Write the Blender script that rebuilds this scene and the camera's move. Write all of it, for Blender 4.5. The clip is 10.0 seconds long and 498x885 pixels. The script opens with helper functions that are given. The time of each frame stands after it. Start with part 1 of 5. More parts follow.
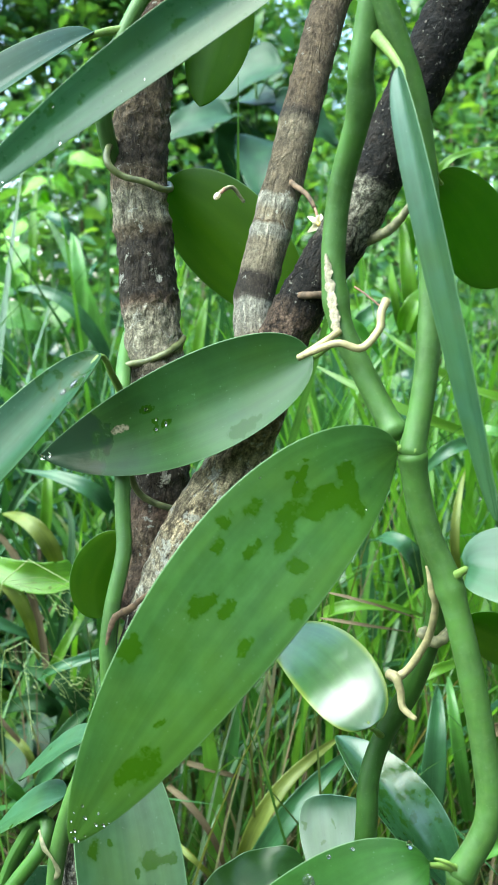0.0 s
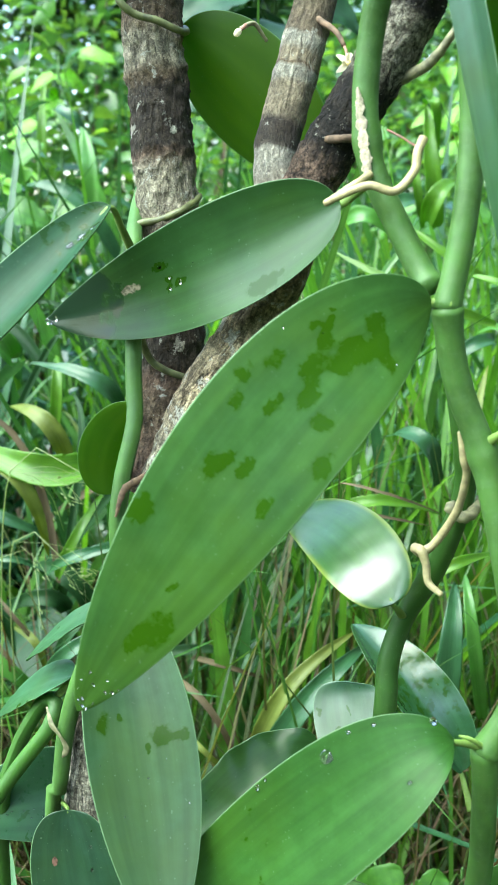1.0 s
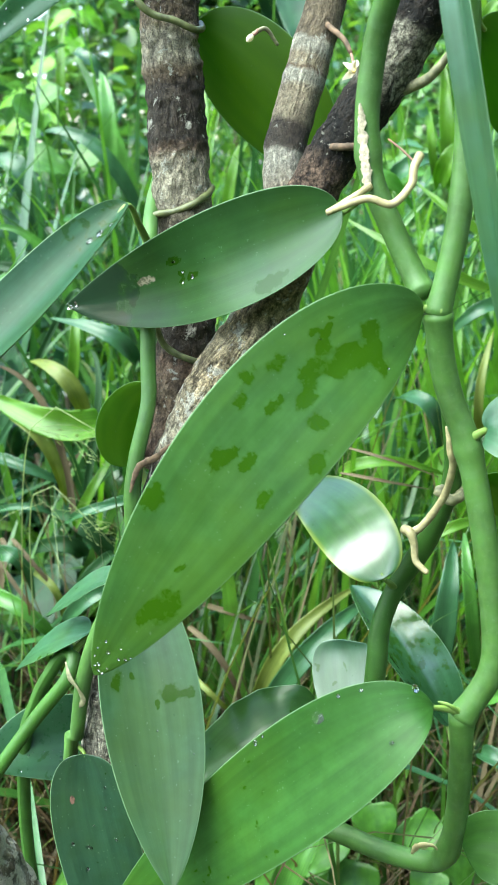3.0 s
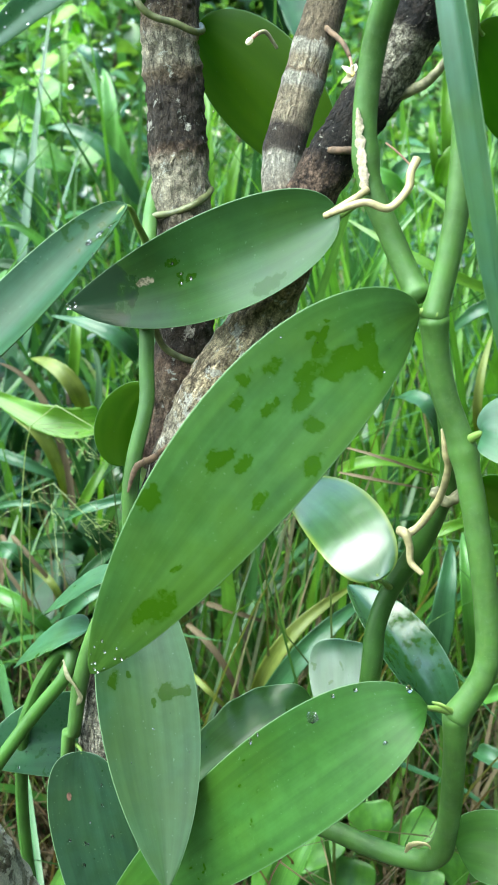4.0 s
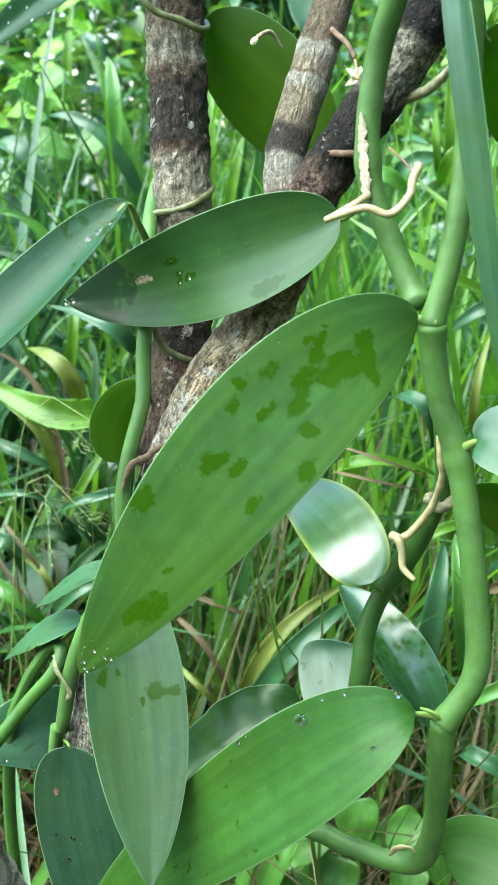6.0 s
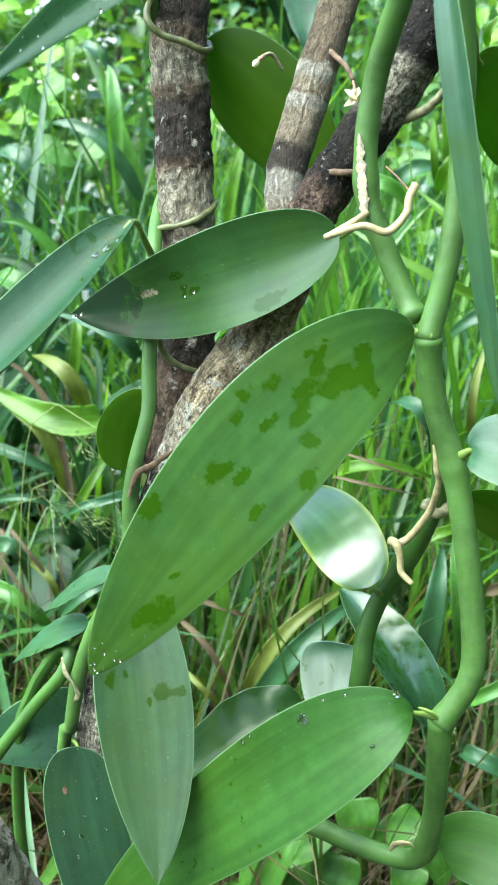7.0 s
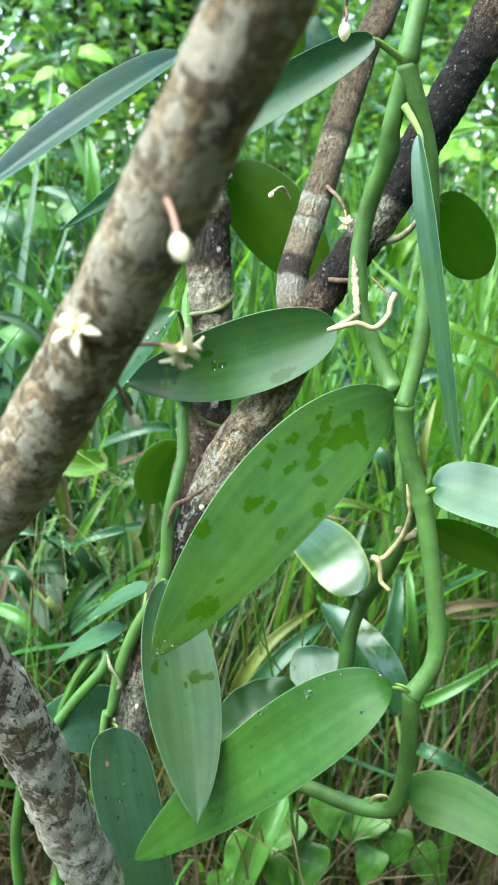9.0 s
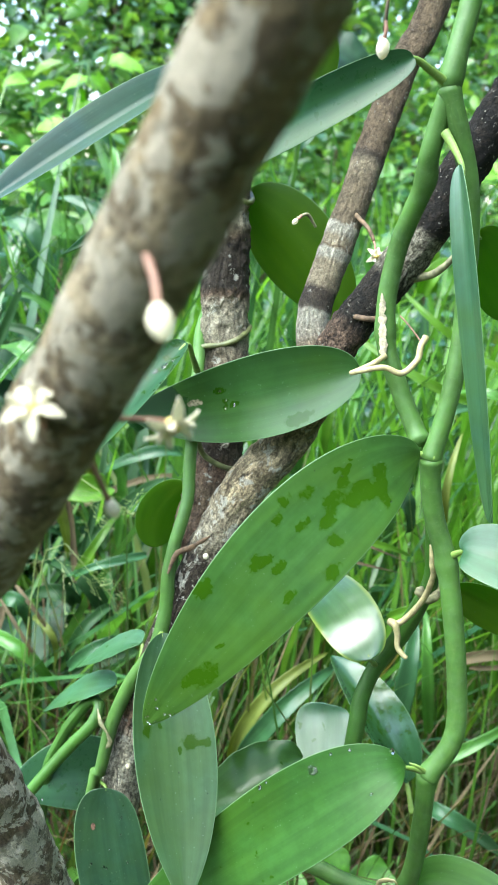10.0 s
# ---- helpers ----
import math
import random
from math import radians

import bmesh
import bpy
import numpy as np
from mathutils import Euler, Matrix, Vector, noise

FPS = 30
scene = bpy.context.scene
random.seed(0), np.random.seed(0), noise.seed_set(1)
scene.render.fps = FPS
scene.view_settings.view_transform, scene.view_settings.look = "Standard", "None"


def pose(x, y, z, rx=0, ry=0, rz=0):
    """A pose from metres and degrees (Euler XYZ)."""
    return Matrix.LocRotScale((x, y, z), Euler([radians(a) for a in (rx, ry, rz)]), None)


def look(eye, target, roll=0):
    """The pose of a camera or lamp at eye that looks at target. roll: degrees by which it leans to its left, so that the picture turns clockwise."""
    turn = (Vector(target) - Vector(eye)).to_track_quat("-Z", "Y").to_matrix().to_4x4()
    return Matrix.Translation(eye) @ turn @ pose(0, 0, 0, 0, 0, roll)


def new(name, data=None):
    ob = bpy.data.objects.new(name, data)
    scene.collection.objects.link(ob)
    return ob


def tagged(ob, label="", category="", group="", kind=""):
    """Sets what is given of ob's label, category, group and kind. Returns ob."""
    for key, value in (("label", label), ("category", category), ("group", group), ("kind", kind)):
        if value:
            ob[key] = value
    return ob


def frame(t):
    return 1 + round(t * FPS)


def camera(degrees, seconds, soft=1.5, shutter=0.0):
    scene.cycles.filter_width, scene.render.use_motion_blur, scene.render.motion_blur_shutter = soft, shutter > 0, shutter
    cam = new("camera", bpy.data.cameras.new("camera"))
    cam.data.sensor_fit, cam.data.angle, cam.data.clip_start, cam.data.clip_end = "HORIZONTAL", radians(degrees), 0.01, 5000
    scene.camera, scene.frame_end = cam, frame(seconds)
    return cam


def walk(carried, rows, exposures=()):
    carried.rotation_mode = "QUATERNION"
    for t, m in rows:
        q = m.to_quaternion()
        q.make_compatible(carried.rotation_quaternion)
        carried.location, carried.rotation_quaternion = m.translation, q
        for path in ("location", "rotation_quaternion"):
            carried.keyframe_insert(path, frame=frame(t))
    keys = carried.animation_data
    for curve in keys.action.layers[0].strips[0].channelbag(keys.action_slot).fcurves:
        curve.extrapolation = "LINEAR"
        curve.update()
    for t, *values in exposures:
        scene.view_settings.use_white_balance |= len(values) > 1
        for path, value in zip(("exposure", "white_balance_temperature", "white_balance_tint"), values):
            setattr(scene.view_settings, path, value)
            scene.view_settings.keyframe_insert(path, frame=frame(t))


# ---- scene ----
cam = camera(27.8, 10.0, soft=1.0)
PATH = [
    (0, (0.012, 0.007, 0.952), (-0.027, 1.988, 0.682), 0.4),
    (0.5, (0.01, 0.032, 0.92), (-0.036, 1.994, 0.534), 0.6),
    (1, (0.008, 0.033, 0.921), (-0.05, 1.986, 0.493), 1.0),
    (1.5, (0.006, 0.029, 0.929), (-0.063, 1.967, 0.438), 1.2),
    (2, (0.011, 0.025, 0.933), (-0.06, 1.951, 0.399), 1.5),
    (2.5, (0.013, 0.009, 0.947), (-0.068, 1.931, 0.398), 1.6),
    (4, (0.016, 0.001, 0.957), (-0.072, 1.918, 0.394), 2.1),
    (4.5, (0.017, 0.004, 0.959), (-0.074, 1.921, 0.394), 2.3),
    (5, (0.016, 0.007, 0.962), (-0.076, 1.922, 0.393), 2.8),
    (6.5, (0.016, -0.003, 0.962), (-0.059, 1.909, 0.379), 3.7),
    (7, (0.015, -0.012, 0.97), (-0.064, 1.902, 0.393), 3.4),
    (7.5, (0.011, -0.023, 0.972), (-0.07, 1.89, 0.392), 3.4),
    (8, (0.014, -0.047, 0.98), (-0.068, 1.869, 0.415), 3.4),
    (8.5, (-0.01, -0.107, 0.989), (-0.042, 1.82, 0.456), 3.7),
    (9, (-0.029, -0.162, 1.01), (0.005, 1.777, 0.521), 4.6),
    (9.5, (-0.02, -0.124, 1.02), (0.007, 1.82, 0.55), 5.7),
    (10, (-0.026, -0.105, 1.018), (-0.031, 1.839, 0.548), 6.7),
]
walk(cam, [(t, look(eye, target, roll)) for t, eye, target, roll in PATH],
     exposures=[(0, 2.97, 6430, 2), (0.5, 2.86, 6430, 1), (1, 3.05, 6430, 2), (2.5, 3.08, 6430, 4), (6.5, 3.08, 6430, 7), (10, 3.08, 6430, 9)])

# a little depth of field, as a small lens held close gives
cam.data.dof.use_dof = True
cam.data.dof.focus_distance = 0.54
cam.data.dof.aperture_fstop = 28.0

# ---- world and sun ----
world = bpy.data.worlds.new("world")
scene.world = world
world.use_nodes = True
wn = world.node_tree.nodes
sky = wn.new("ShaderNodeTexSky")
sky.sky_type = "NISHITA"
sky.sun_disc = False
sky.dust_density = 1.5
sky.air_density = 1.0
sky.sun_elevation = radians(62)
sky.sun_rotation = radians(-125)
wn["Background"].inputs["Strength"].default_value = 0.12
world.node_tree.links.new(sky.outputs["Color"], wn["Background"].inputs["Color"])

sun_data = bpy.data.lights.new("sun", "SUN")
sun_data.energy = 1.65
sun_data.angle = radians(70)
sun_data.color = (0.88, 1.0, 0.94)
sun = new("sun", sun_data)
sun.matrix_world = look((-3.8, -1.3, 6.0), (0, 0.4, 0.8))
scene.view_settings.exposure = 2.9

# ---- materials ----


def material(name):
    m = bpy.data.materials.new(name)
    m.use_nodes = True
    t = m.node_tree
    return m, t, t.nodes["Principled BSDF"], t.nodes["Material Output"]


def node(t, kind, **values):
    n = t.nodes.new("ShaderNode" + kind)
    for key, value in values.items():
        n.inputs[key.replace("_", " ")].default_value = value
    return n


def rgb(c):
    return (c[0], c[1], c[2], 1.0)


def ramp(t, stops, smooth=False):
    n = t.nodes.new("ShaderNodeValToRGB")
    cr = n.color_ramp
    cr.interpolation = "EASE" if smooth else "LINEAR"
    while len(cr.elements) < len(stops):
        cr.elements.new(0.5)
    for e, (p, c) in zip(cr.elements, sorted(stops, key=lambda k: k[0])):
        e.position = p
        e.color = rgb(c) if len(c) == 3 else c
    return n


def mix(t, kind, fac, a, b):
    n = t.nodes.new("ShaderNodeMix")
    n.data_type = "RGBA"
    n.blend_type = kind
    for socket, value in ((n.inputs[0], fac), (n.inputs[6], a), (n.inputs[7], b)):
        if hasattr(value, "is_linked"):
            t.links.new(value, socket)
        elif isinstance(value, tuple):
            socket.default_value = rgb(value)
        else:
            socket.default_value = value
    return n.outputs[2]


def calc(t, op, a, b=0.0, c=0.0):
    n = t.nodes.new("ShaderNodeMath")
    n.operation = op
    for socket, value in zip(n.inputs, (a, b, c)):
        if hasattr(value, "is_linked"):
            t.links.new(value, socket)
        else:
            socket.default_value = value
    return n.outputs[0]


def span(t, value, lo, hi, to_lo=0.0, to_hi=1.0):
    n = t.nodes.new("ShaderNodeMapRange")
    n.interpolation_type = "SMOOTHSTEP"
    t.links.new(value, n.inputs["Value"])
    for key, v in (("From Min", lo), ("From Max", hi), ("To Min", to_lo), ("To Max", to_hi)):
        n.inputs[key].default_value = v
    return n.outputs["Result"]


def coords(t, kind, scale=(1, 1, 1)):
    tc = t.nodes.new("ShaderNodeTexCoord")
    mp = t.nodes.new("ShaderNodeMapping")
    mp.inputs["Scale"].default_value = scale
    t.links.new(tc.outputs[kind], mp.inputs["Vector"])
    return mp.outputs["Vector"]


def noisy(t, vector, scale, detail=3.0, rough=0.55, distort=0.0):
    n = node(t, "TexNoise", Scale=scale, Detail=detail, Roughness=rough, Distortion=distort)
    t.links.new(vector, n.inputs["Vector"])
    return n.outputs["Fac"]


def bumped(t, bsdf, height, strength, distance):
    b = node(t, "Bump", Strength=strength, Distance=distance)
    t.links.new(height, b.inputs["Height"])
    t.links.new(b.outputs["Normal"], bsdf.inputs["Normal"])
    return b


def translucent_end(t, bsdf, out, colour, share, normal=None):
    tr = node(t, "BsdfTranslucent")
    if hasattr(colour, "is_linked"):
        t.links.new(colour, tr.inputs["Color"])
    else:
        tr.inputs["Color"].default_value = rgb(colour)
    mx = node(t, "MixShader", Fac=share)
    t.links.new(bsdf.outputs[0], mx.inputs[1])
    t.links.new(tr.outputs[0], mx.inputs[2])
    t.links.new(mx.outputs[0], out.inputs["Surface"])


def leaf_material(name, green, wet_at=0.25, wet_gain=0.0, share=0.2, rough=0.36, wet_size=125.0, lo=0.62, gloss=0.38, edge=0.5, wet_band=0.2, wet_tip=0.0, scar=None, rim_tone=(0.2, 0.34, 0.16), coat=0.0, rim_from=0.484, coat_rough=0.22, patches=()):
    """Fleshy orchid leaf: fine lengthwise veins, paler rim, wet patches where water has spread."""
    m, t, bsdf, out = material(name)
    obj = coords(t, "Object")
    uv = t.nodes.new("ShaderNodeUVMap")
    sep = t.nodes.new("ShaderNodeSeparateXYZ")
    t.links.new(uv.outputs["UV"], sep.inputs[0])
    u, s = sep.outputs[0], sep.outputs[1]
    veins = noisy(t, coords(t, "UV", (70, 1.6, 1)), 1.0, 2.0)
    broad = noisy(t, obj, 22.0, 3.0)
    fine = noisy(t, obj, 420.0, 2.0)
    dark = tuple(c * 0.86 for c in green)
    light = tuple(min(1.0, c * 1.15) for c in green)
    col = mix(t, "MIX", span(t, broad, 0.3, 0.7), dark, light)
    col = mix(t, "MIX", span(t, veins, 0.35, 0.75, 0.0, 0.07), col, tuple(c * 1.6 for c in green))
    mottle = noisy(t, obj, 130.0, 5.0, 0.65, 0.2)
    col = mix(t, "MULTIPLY", 1.0, col, mix(t, "MIX", span(t, mottle, 0.3, 0.7), (0.86, 0.89, 0.82), (1.14, 1.11, 1.18)))
    drift = noisy(t, obj, 15.0, 3.0, 0.6)
    col = mix(t, "MIX", span(t, drift, 0.4, 0.65, 0.0, 0.55), col, (green[0] * 1.45, green[1] * 1.12, green[2] * 0.5))
    streaks = noisy(t, coords(t, "UV", (9, 1.3, 1)), 1.0, 3.0, 0.55)
    col = mix(t, "MULTIPLY", 0.8, col, mix(t, "MIX", span(t, streaks, 0.3, 0.7), (0.72, 0.75, 0.76), (1.22, 1.18, 1.2)))
    flecks = span(t, noisy(t, obj, 640.0, 1.0), 0.735, 0.77)
    col = mix(t, "MIX", calc(t, "MULTIPLY", flecks, 0.16), col, (0.3, 0.4, 0.26))
    across = calc(t, "ABSOLUTE", calc(t, "SUBTRACT", u, 0.5))
    rim = span(t, across, rim_from, 0.499, 0.0, edge)
    # wet patches
    near = calc(t, "POWER", 2.718, calc(t, "MULTIPLY", calc(t, "POWER", calc(t, "DIVIDE", calc(t, "SUBTRACT", s, wet_at), wet_band), 2.0), -1.0))
    blot = calc(t, "ADD", noisy(t, obj, wet_size, 2.6, 0.5, 0.15), calc(t, "MULTIPLY", near, wet_gain))
    wet = span(t, blot, lo - 0.01, lo + 0.08)
    if patches:
        shift = calc(t, "MULTIPLY", calc(t, "SUBTRACT", noisy(t, obj, 140.0, 4.0, 0.6), 0.5), 0.12)
        slide = calc(t, "MULTIPLY", calc(t, "SUBTRACT", noisy(t, obj, 150.0, 4.0, 0.6, 0.6), 0.5), 0.06)
        wu, ws = calc(t, "ADD", u, shift), calc(t, "ADD", s, slide)
        soaked_in = None
        for pu, ps, ru, rs in patches:
            pdu = calc(t, "MULTIPLY_ADD", wu, 1 / ru, -pu / ru)
            pds = calc(t, "MULTIPLY_ADD", ws, 1 / rs, -ps / rs)
            bell = calc(t, "POWER", 2.718, calc(t, "MULTIPLY", calc(t, "MULTIPLY_ADD", pdu, pdu, calc(t, "MULTIPLY", pds, pds)), -1.05))
            soaked_in = bell if soaked_in is None else calc(t, "ADD", soaked_in, bell)
        grainy = calc(t, "MULTIPLY", calc(t, "SUBTRACT", noisy(t, obj, 300.0, 3.0, 0.6), 0.5), 0.7)
        wet = span(t, calc(t, "ADD", soaked_in, grainy), 0.24, 0.54)
    if wet_tip:
        tip_edge = calc(t, "ADD", s, calc(t, "MULTIPLY", calc(t, "SUBTRACT", noisy(t, obj, 60.0, 4.0, 0.6), 0.5), 0.42))
        soaked = span(t, tip_edge, wet_tip, wet_tip + 0.06)
    col = mix(t, "MIX", calc(t, "MULTIPLY", wet, 0.85), col, (green[0] * 0.66, green[1] * 0.7, green[2] * 0.05))
    if wet_tip:
        # slate tint painted on the wet tip for sky reflected in its film
        col = mix(t, "MIX", calc(t, "MULTIPLY", soaked, 0.85), col, (green[0] * 0.8, green[1] * 0.5, green[2] * 1.6))
    if scar:
        du = calc(t, "DIVIDE", calc(t, "SUBTRACT", u, scar[0]), scar[2])
        ds = calc(t, "DIVIDE", calc(t, "SUBTRACT", s, scar[1]), scar[3])
        far = calc(t, "ADD", calc(t, "ADD", calc(t, "MULTIPLY", du, du), calc(t, "MULTIPLY", ds, ds)), calc(t, "MULTIPLY", calc(t, "SUBTRACT", noisy(t, obj, 260.0, 4.0), 0.5), 3.0))
        col = mix(t, "MIX", span(t, far, 0.7, 1.2, 0.9, 0.0), col, mix(t, "MIX", span(t, noisy(t, obj, 500.0, 3.0), 0.4, 0.6), scar[4], tuple(c * 0.35 for c in scar[4])))
    col = mix(t, "MIX", rim, col, rim_tone)
    t.links.new(col, bsdf.inputs["Base Color"])
    r = calc(t, "ADD", calc(t, "ADD", calc(t, "MULTIPLY", fine, 0.12), calc(t, "MULTIPLY", mottle, 0.16)), rough - 0.14)
    r = calc(t, "SUBTRACT", r, calc(t, "MULTIPLY", wet, rough * 0.4))
    if wet_tip:
        r = calc(t, "SUBTRACT", r, calc(t, "MULTIPLY", soaked, rough * 0.72))
    if coat:
        bsdf.inputs["Coat Weight"].default_value = coat
        bsdf.inputs["Coat Roughness"].default_value = coat_rough
    t.links.new(r, bsdf.inputs["Roughness"])
    t.links.new(calc(t, "MULTIPLY_ADD", wet, -0.45 * gloss if patches else 0.0, gloss), bsdf.inputs["Specular IOR Level"])
    bumped(t, bsdf, calc(t, "ADD", calc(t, "MULTIPLY", veins, 0.18), calc(t, "ADD", calc(t, "MULTIPLY", fine, 0.25), calc(t, "MULTIPLY", broad, 3.0))), 0.18, 0.0008)
    translucent_end(t, bsdf, out, (green[0] * 2.6, green[1] * 2.6, green[2] * 0.8), share)
    return m


def stem_material(name, green):
    m, t, bsdf, out = material(name)
    obj = coords(t, "Object")
    along = noisy(t, coords(t, "UV", (14, 22, 1)), 1.0, 3.0)
    broad = noisy(t, obj, 40.0, 3.0)
    flecks = span(t, noisy(t, obj, 700.0, 1.0), 0.66, 0.72)
    col = mix(t, "MIX", span(t, broad, 0.3, 0.7), tuple(c * 0.75 for c in green), tuple(c * 1.3 for c in green))
    col = mix(t, "MIX", span(t, along, 0.4, 0.7, 0.0, 0.4), col, (green[0] * 1.6, green[1] * 1.25, green[2] * 1.6))
    col = mix(t, "MIX", calc(t, "MULTIPLY", flecks, 0.05), col, (0.35, 0.5, 0.3))
    bloom = span(t, noisy(t, coords(t, "UV", (3, 30, 1)), 1.0, 3.0, 0.6, 0.5), 0.4, 0.75, 0.0, 0.3)
    col = mix(t, "MIX", bloom, col, (green[0] * 2.0, green[1] * 1.5, green[2] * 3.6))
    t.links.new(col, bsdf.inputs["Base Color"])
    bsdf.inputs["Roughness"].default_value = 0.52
    bsdf.inputs["Specular IOR Level"].default_value = 0.35
    bsdf.inputs["Subsurface Weight"].default_value = 0.15
    bsdf.inputs["Subsurface Radius"].default_value = (0.003, 0.005, 0.001)
    bsdf.inputs["Subsurface Scale"].default_value = 0.5
    bumped(t, bsdf, calc(t, "ADD", along, flecks), 0.15, 0.0006)
    return m


def bark_material(name, stops, crack=1.0, lichen=0.62, blotch=0.55, fine=1.0, patch=110.0, stain=(0.05, 0.036, 0.024), lichen_tone=(0.62, 0.6, 0.5)):
    """Bark with bands along the trunk (stops: share of the length, colour), cracks and lichen."""
    m, t, bsdf, out = material(name)
    obj = coords(t, "Object")
    uv = t.nodes.new("ShaderNodeUVMap")
    sep = t.nodes.new("ShaderNodeSeparateXYZ")
    t.links.new(uv.outputs["UV"], sep.inputs[0])
    wob = calc(t, "MULTIPLY", calc(t, "SUBTRACT", noisy(t, obj, 90.0, 4.0, 0.65), 0.5), 0.014)
    band = ramp(t, stops)
    t.links.new(calc(t, "ADD", sep.outputs[1], wob), band.inputs["Fac"])
    grain = noisy(t, obj, 330.0, 6.0, 0.75, 0.15)
    cracks = noisy(t, coords(t, "UV", (16, 40, 1)), 1.0, 6.0, 0.7, 1.2)
    furrow = noisy(t, coords(t, "UV", (30, 80, 1)), 1.0, 5.0, 0.68, 0.9)
    speck = noisy(t, obj, 1100.0, 3.0, 0.6)
    spots = calc(t, "MULTIPLY_ADD", calc(t, "SUBTRACT", grain, 0.5), 0.22, noisy(t, obj, patch, 6.0, 0.66, 0.4))
    flecks = noisy(t, obj, 420.0, 3.0, 0.6, 0.3)
    dark_spots = noisy(t, obj, 75.0, 6.0, 0.7, 0.3)
    col = mix(t, "MULTIPLY", 0.95, band.outputs["Color"], mix(t, "MIX", span(t, grain, 0.34, 0.66), (1 - 0.78 * fine, 1 - 0.8 * fine, 1 - 0.83 * fine), (1 + 0.75 * fine, 1 + 0.7 * fine, 1 + 0.6 * fine)))
    col = mix(t, "MIX", span(t, dark_spots, 0.5, 0.57, 0.0, blotch), col, stain)
    col = mix(t, "MIX", span(t, cracks, 0.55, 0.63, 0.0, 0.9 * crack), col, (0.012, 0.009, 0.007))
    col = mix(t, "MULTIPLY", 0.85 * fine, col, mix(t, "MIX", span(t, furrow, 0.34, 0.58), (0.38, 0.36, 0.34), (1.22, 1.2, 1.17)))
    col = mix(t, "MIX", span(t, spots, lichen, lichen + 0.06, 0.0, 0.8), col, lichen_tone)
    col = mix(t, "MIX", span(t, flecks, 0.64, 0.69, 0.0, 0.6 * fine), col, (0.45, 0.42, 0.34))
    col = mix(t, "MULTIPLY", 0.6 * fine, col, mix(t, "MIX", span(t, speck, 0.3, 0.7), (0.35, 0.35, 0.35), (1.6, 1.6, 1.6)))
    t.links.new(col, bsdf.inputs["Base Color"])
    bsdf.inputs["Roughness"].default_value = 0.78
    bsdf.inputs["Specular IOR Level"].default_value = 0.25
    h = calc(t, "SUBTRACT", calc(t, "ADD", calc(t, "MULTIPLY_ADD", span(t, furrow, 0.3, 0.62), 1.3, grain), calc(t, "MULTIPLY", speck, 0.5)), calc(t, "MULTIPLY", span(t, cracks, 0.5, 0.7), 0.9))
    bumped(t, bsdf, h, 1.0, 0.004)
    return m


def plain_material(name, colour, rough=0.6, scale=200.0, spread=0.35, share=0.0, bump=0.2):
    m, t, bsdf, out = material(name)
    obj = coords(t, "Object")
    n1 = noisy(t, obj, scale, 4.0)
    n2 = noisy(t, obj, scale * 0.12, 3.0)
    col = mix(t, "MIX", span(t, n1, 0.3, 0.7), tuple(c * (1 - spread) for c in colour), tuple(min(1, c * (1 + spread)) for c in colour))
    col = mix(t, "MULTIPLY", 0.4, col, mix(t, "MIX", span(t, n2, 0.3, 0.7), (0.7, 0.7, 0.7), (1.2, 1.2, 1.2)))
    t.links.new(col, bsdf.inputs["Base Color"])
    bsdf.inputs["Roughness"].default_value = rough
    bumped(t, bsdf, n1, bump, 0.001)
    if share:
        translucent_end(t, bsdf, out, tuple(min(1, c * 1.8) for c in colour), share)
    return m


def foliage_material(name, colours, rough=0.45, share=0.35, wet=0.5, lines=(24, 2, 1)):
    """Many leaves or blades in one mesh: each island takes its own tone."""
    m, t, bsdf, out = material(name)
    geo = t.nodes.new("ShaderNodeNewGeometry")
    stops = [(i / max(1, len(colours) - 1), c) for i, c in enumerate(colours)]
    tone = ramp(t, stops)
    t.links.new(geo.outputs["Random Per Island"], tone.inputs["Fac"])
    streak = noisy(t, coords(t, "UV", lines), 1.0, 3.0)
    mott = noisy(t, coords(t, "Object"), 30.0, 3.0)
    col = mix(t, "MULTIPLY", 0.55, tone.outputs["Color"], mix(t, "MIX", span(t, streak, 0.3, 0.7), (0.6, 0.65, 0.6), (1.3, 1.25, 1.2)))
    col = mix(t, "MULTIPLY", 0.5, col, mix(t, "MIX", span(t, mott, 0.3, 0.7), (0.6, 0.6, 0.6), (1.3, 1.3, 1.2)))
    t.links.new(col, bsdf.inputs["Base Color"])
    bsdf.inputs["Roughness"].default_value = rough
    bsdf.inputs["Specular IOR Level"].default_value = wet
    bumped(t, bsdf, streak, 0.2, 0.001)
    trans = mix(t, "MULTIPLY", 1.0, col, (2.4, 2.2, 0.9))
    translucent_end(t, bsdf, out, trans, share)
    return m


SPOTS_BIG = [(0.24, 0.298, 0.03, 0.012), (0.2, 0.335, 0.035, 0.014), (0.175, 0.279, 0.025, 0.01), (0.27, 0.32, 0.04, 0.014),
             (0.35, 0.347, 0.06, 0.02), (0.463, 0.217, 0.1, 0.028), (0.488, 0.304, 0.07, 0.026), (0.6, 0.285, 0.1, 0.032),
             (0.625, 0.235, 0.08, 0.026), (0.8, 0.254, 0.1, 0.024), (0.425, 0.397, 0.085, 0.028), (0.55, 0.347, 0.08, 0.028),
             (0.213, 0.441, 0.065, 0.02), (0.138, 0.491, 0.05, 0.018), (0.213, 0.534, 0.05, 0.017), (0.4, 0.503, 0.05, 0.02),
             (0.537, 0.447, 0.06, 0.03), (0.713, 0.466, 0.075, 0.02)]
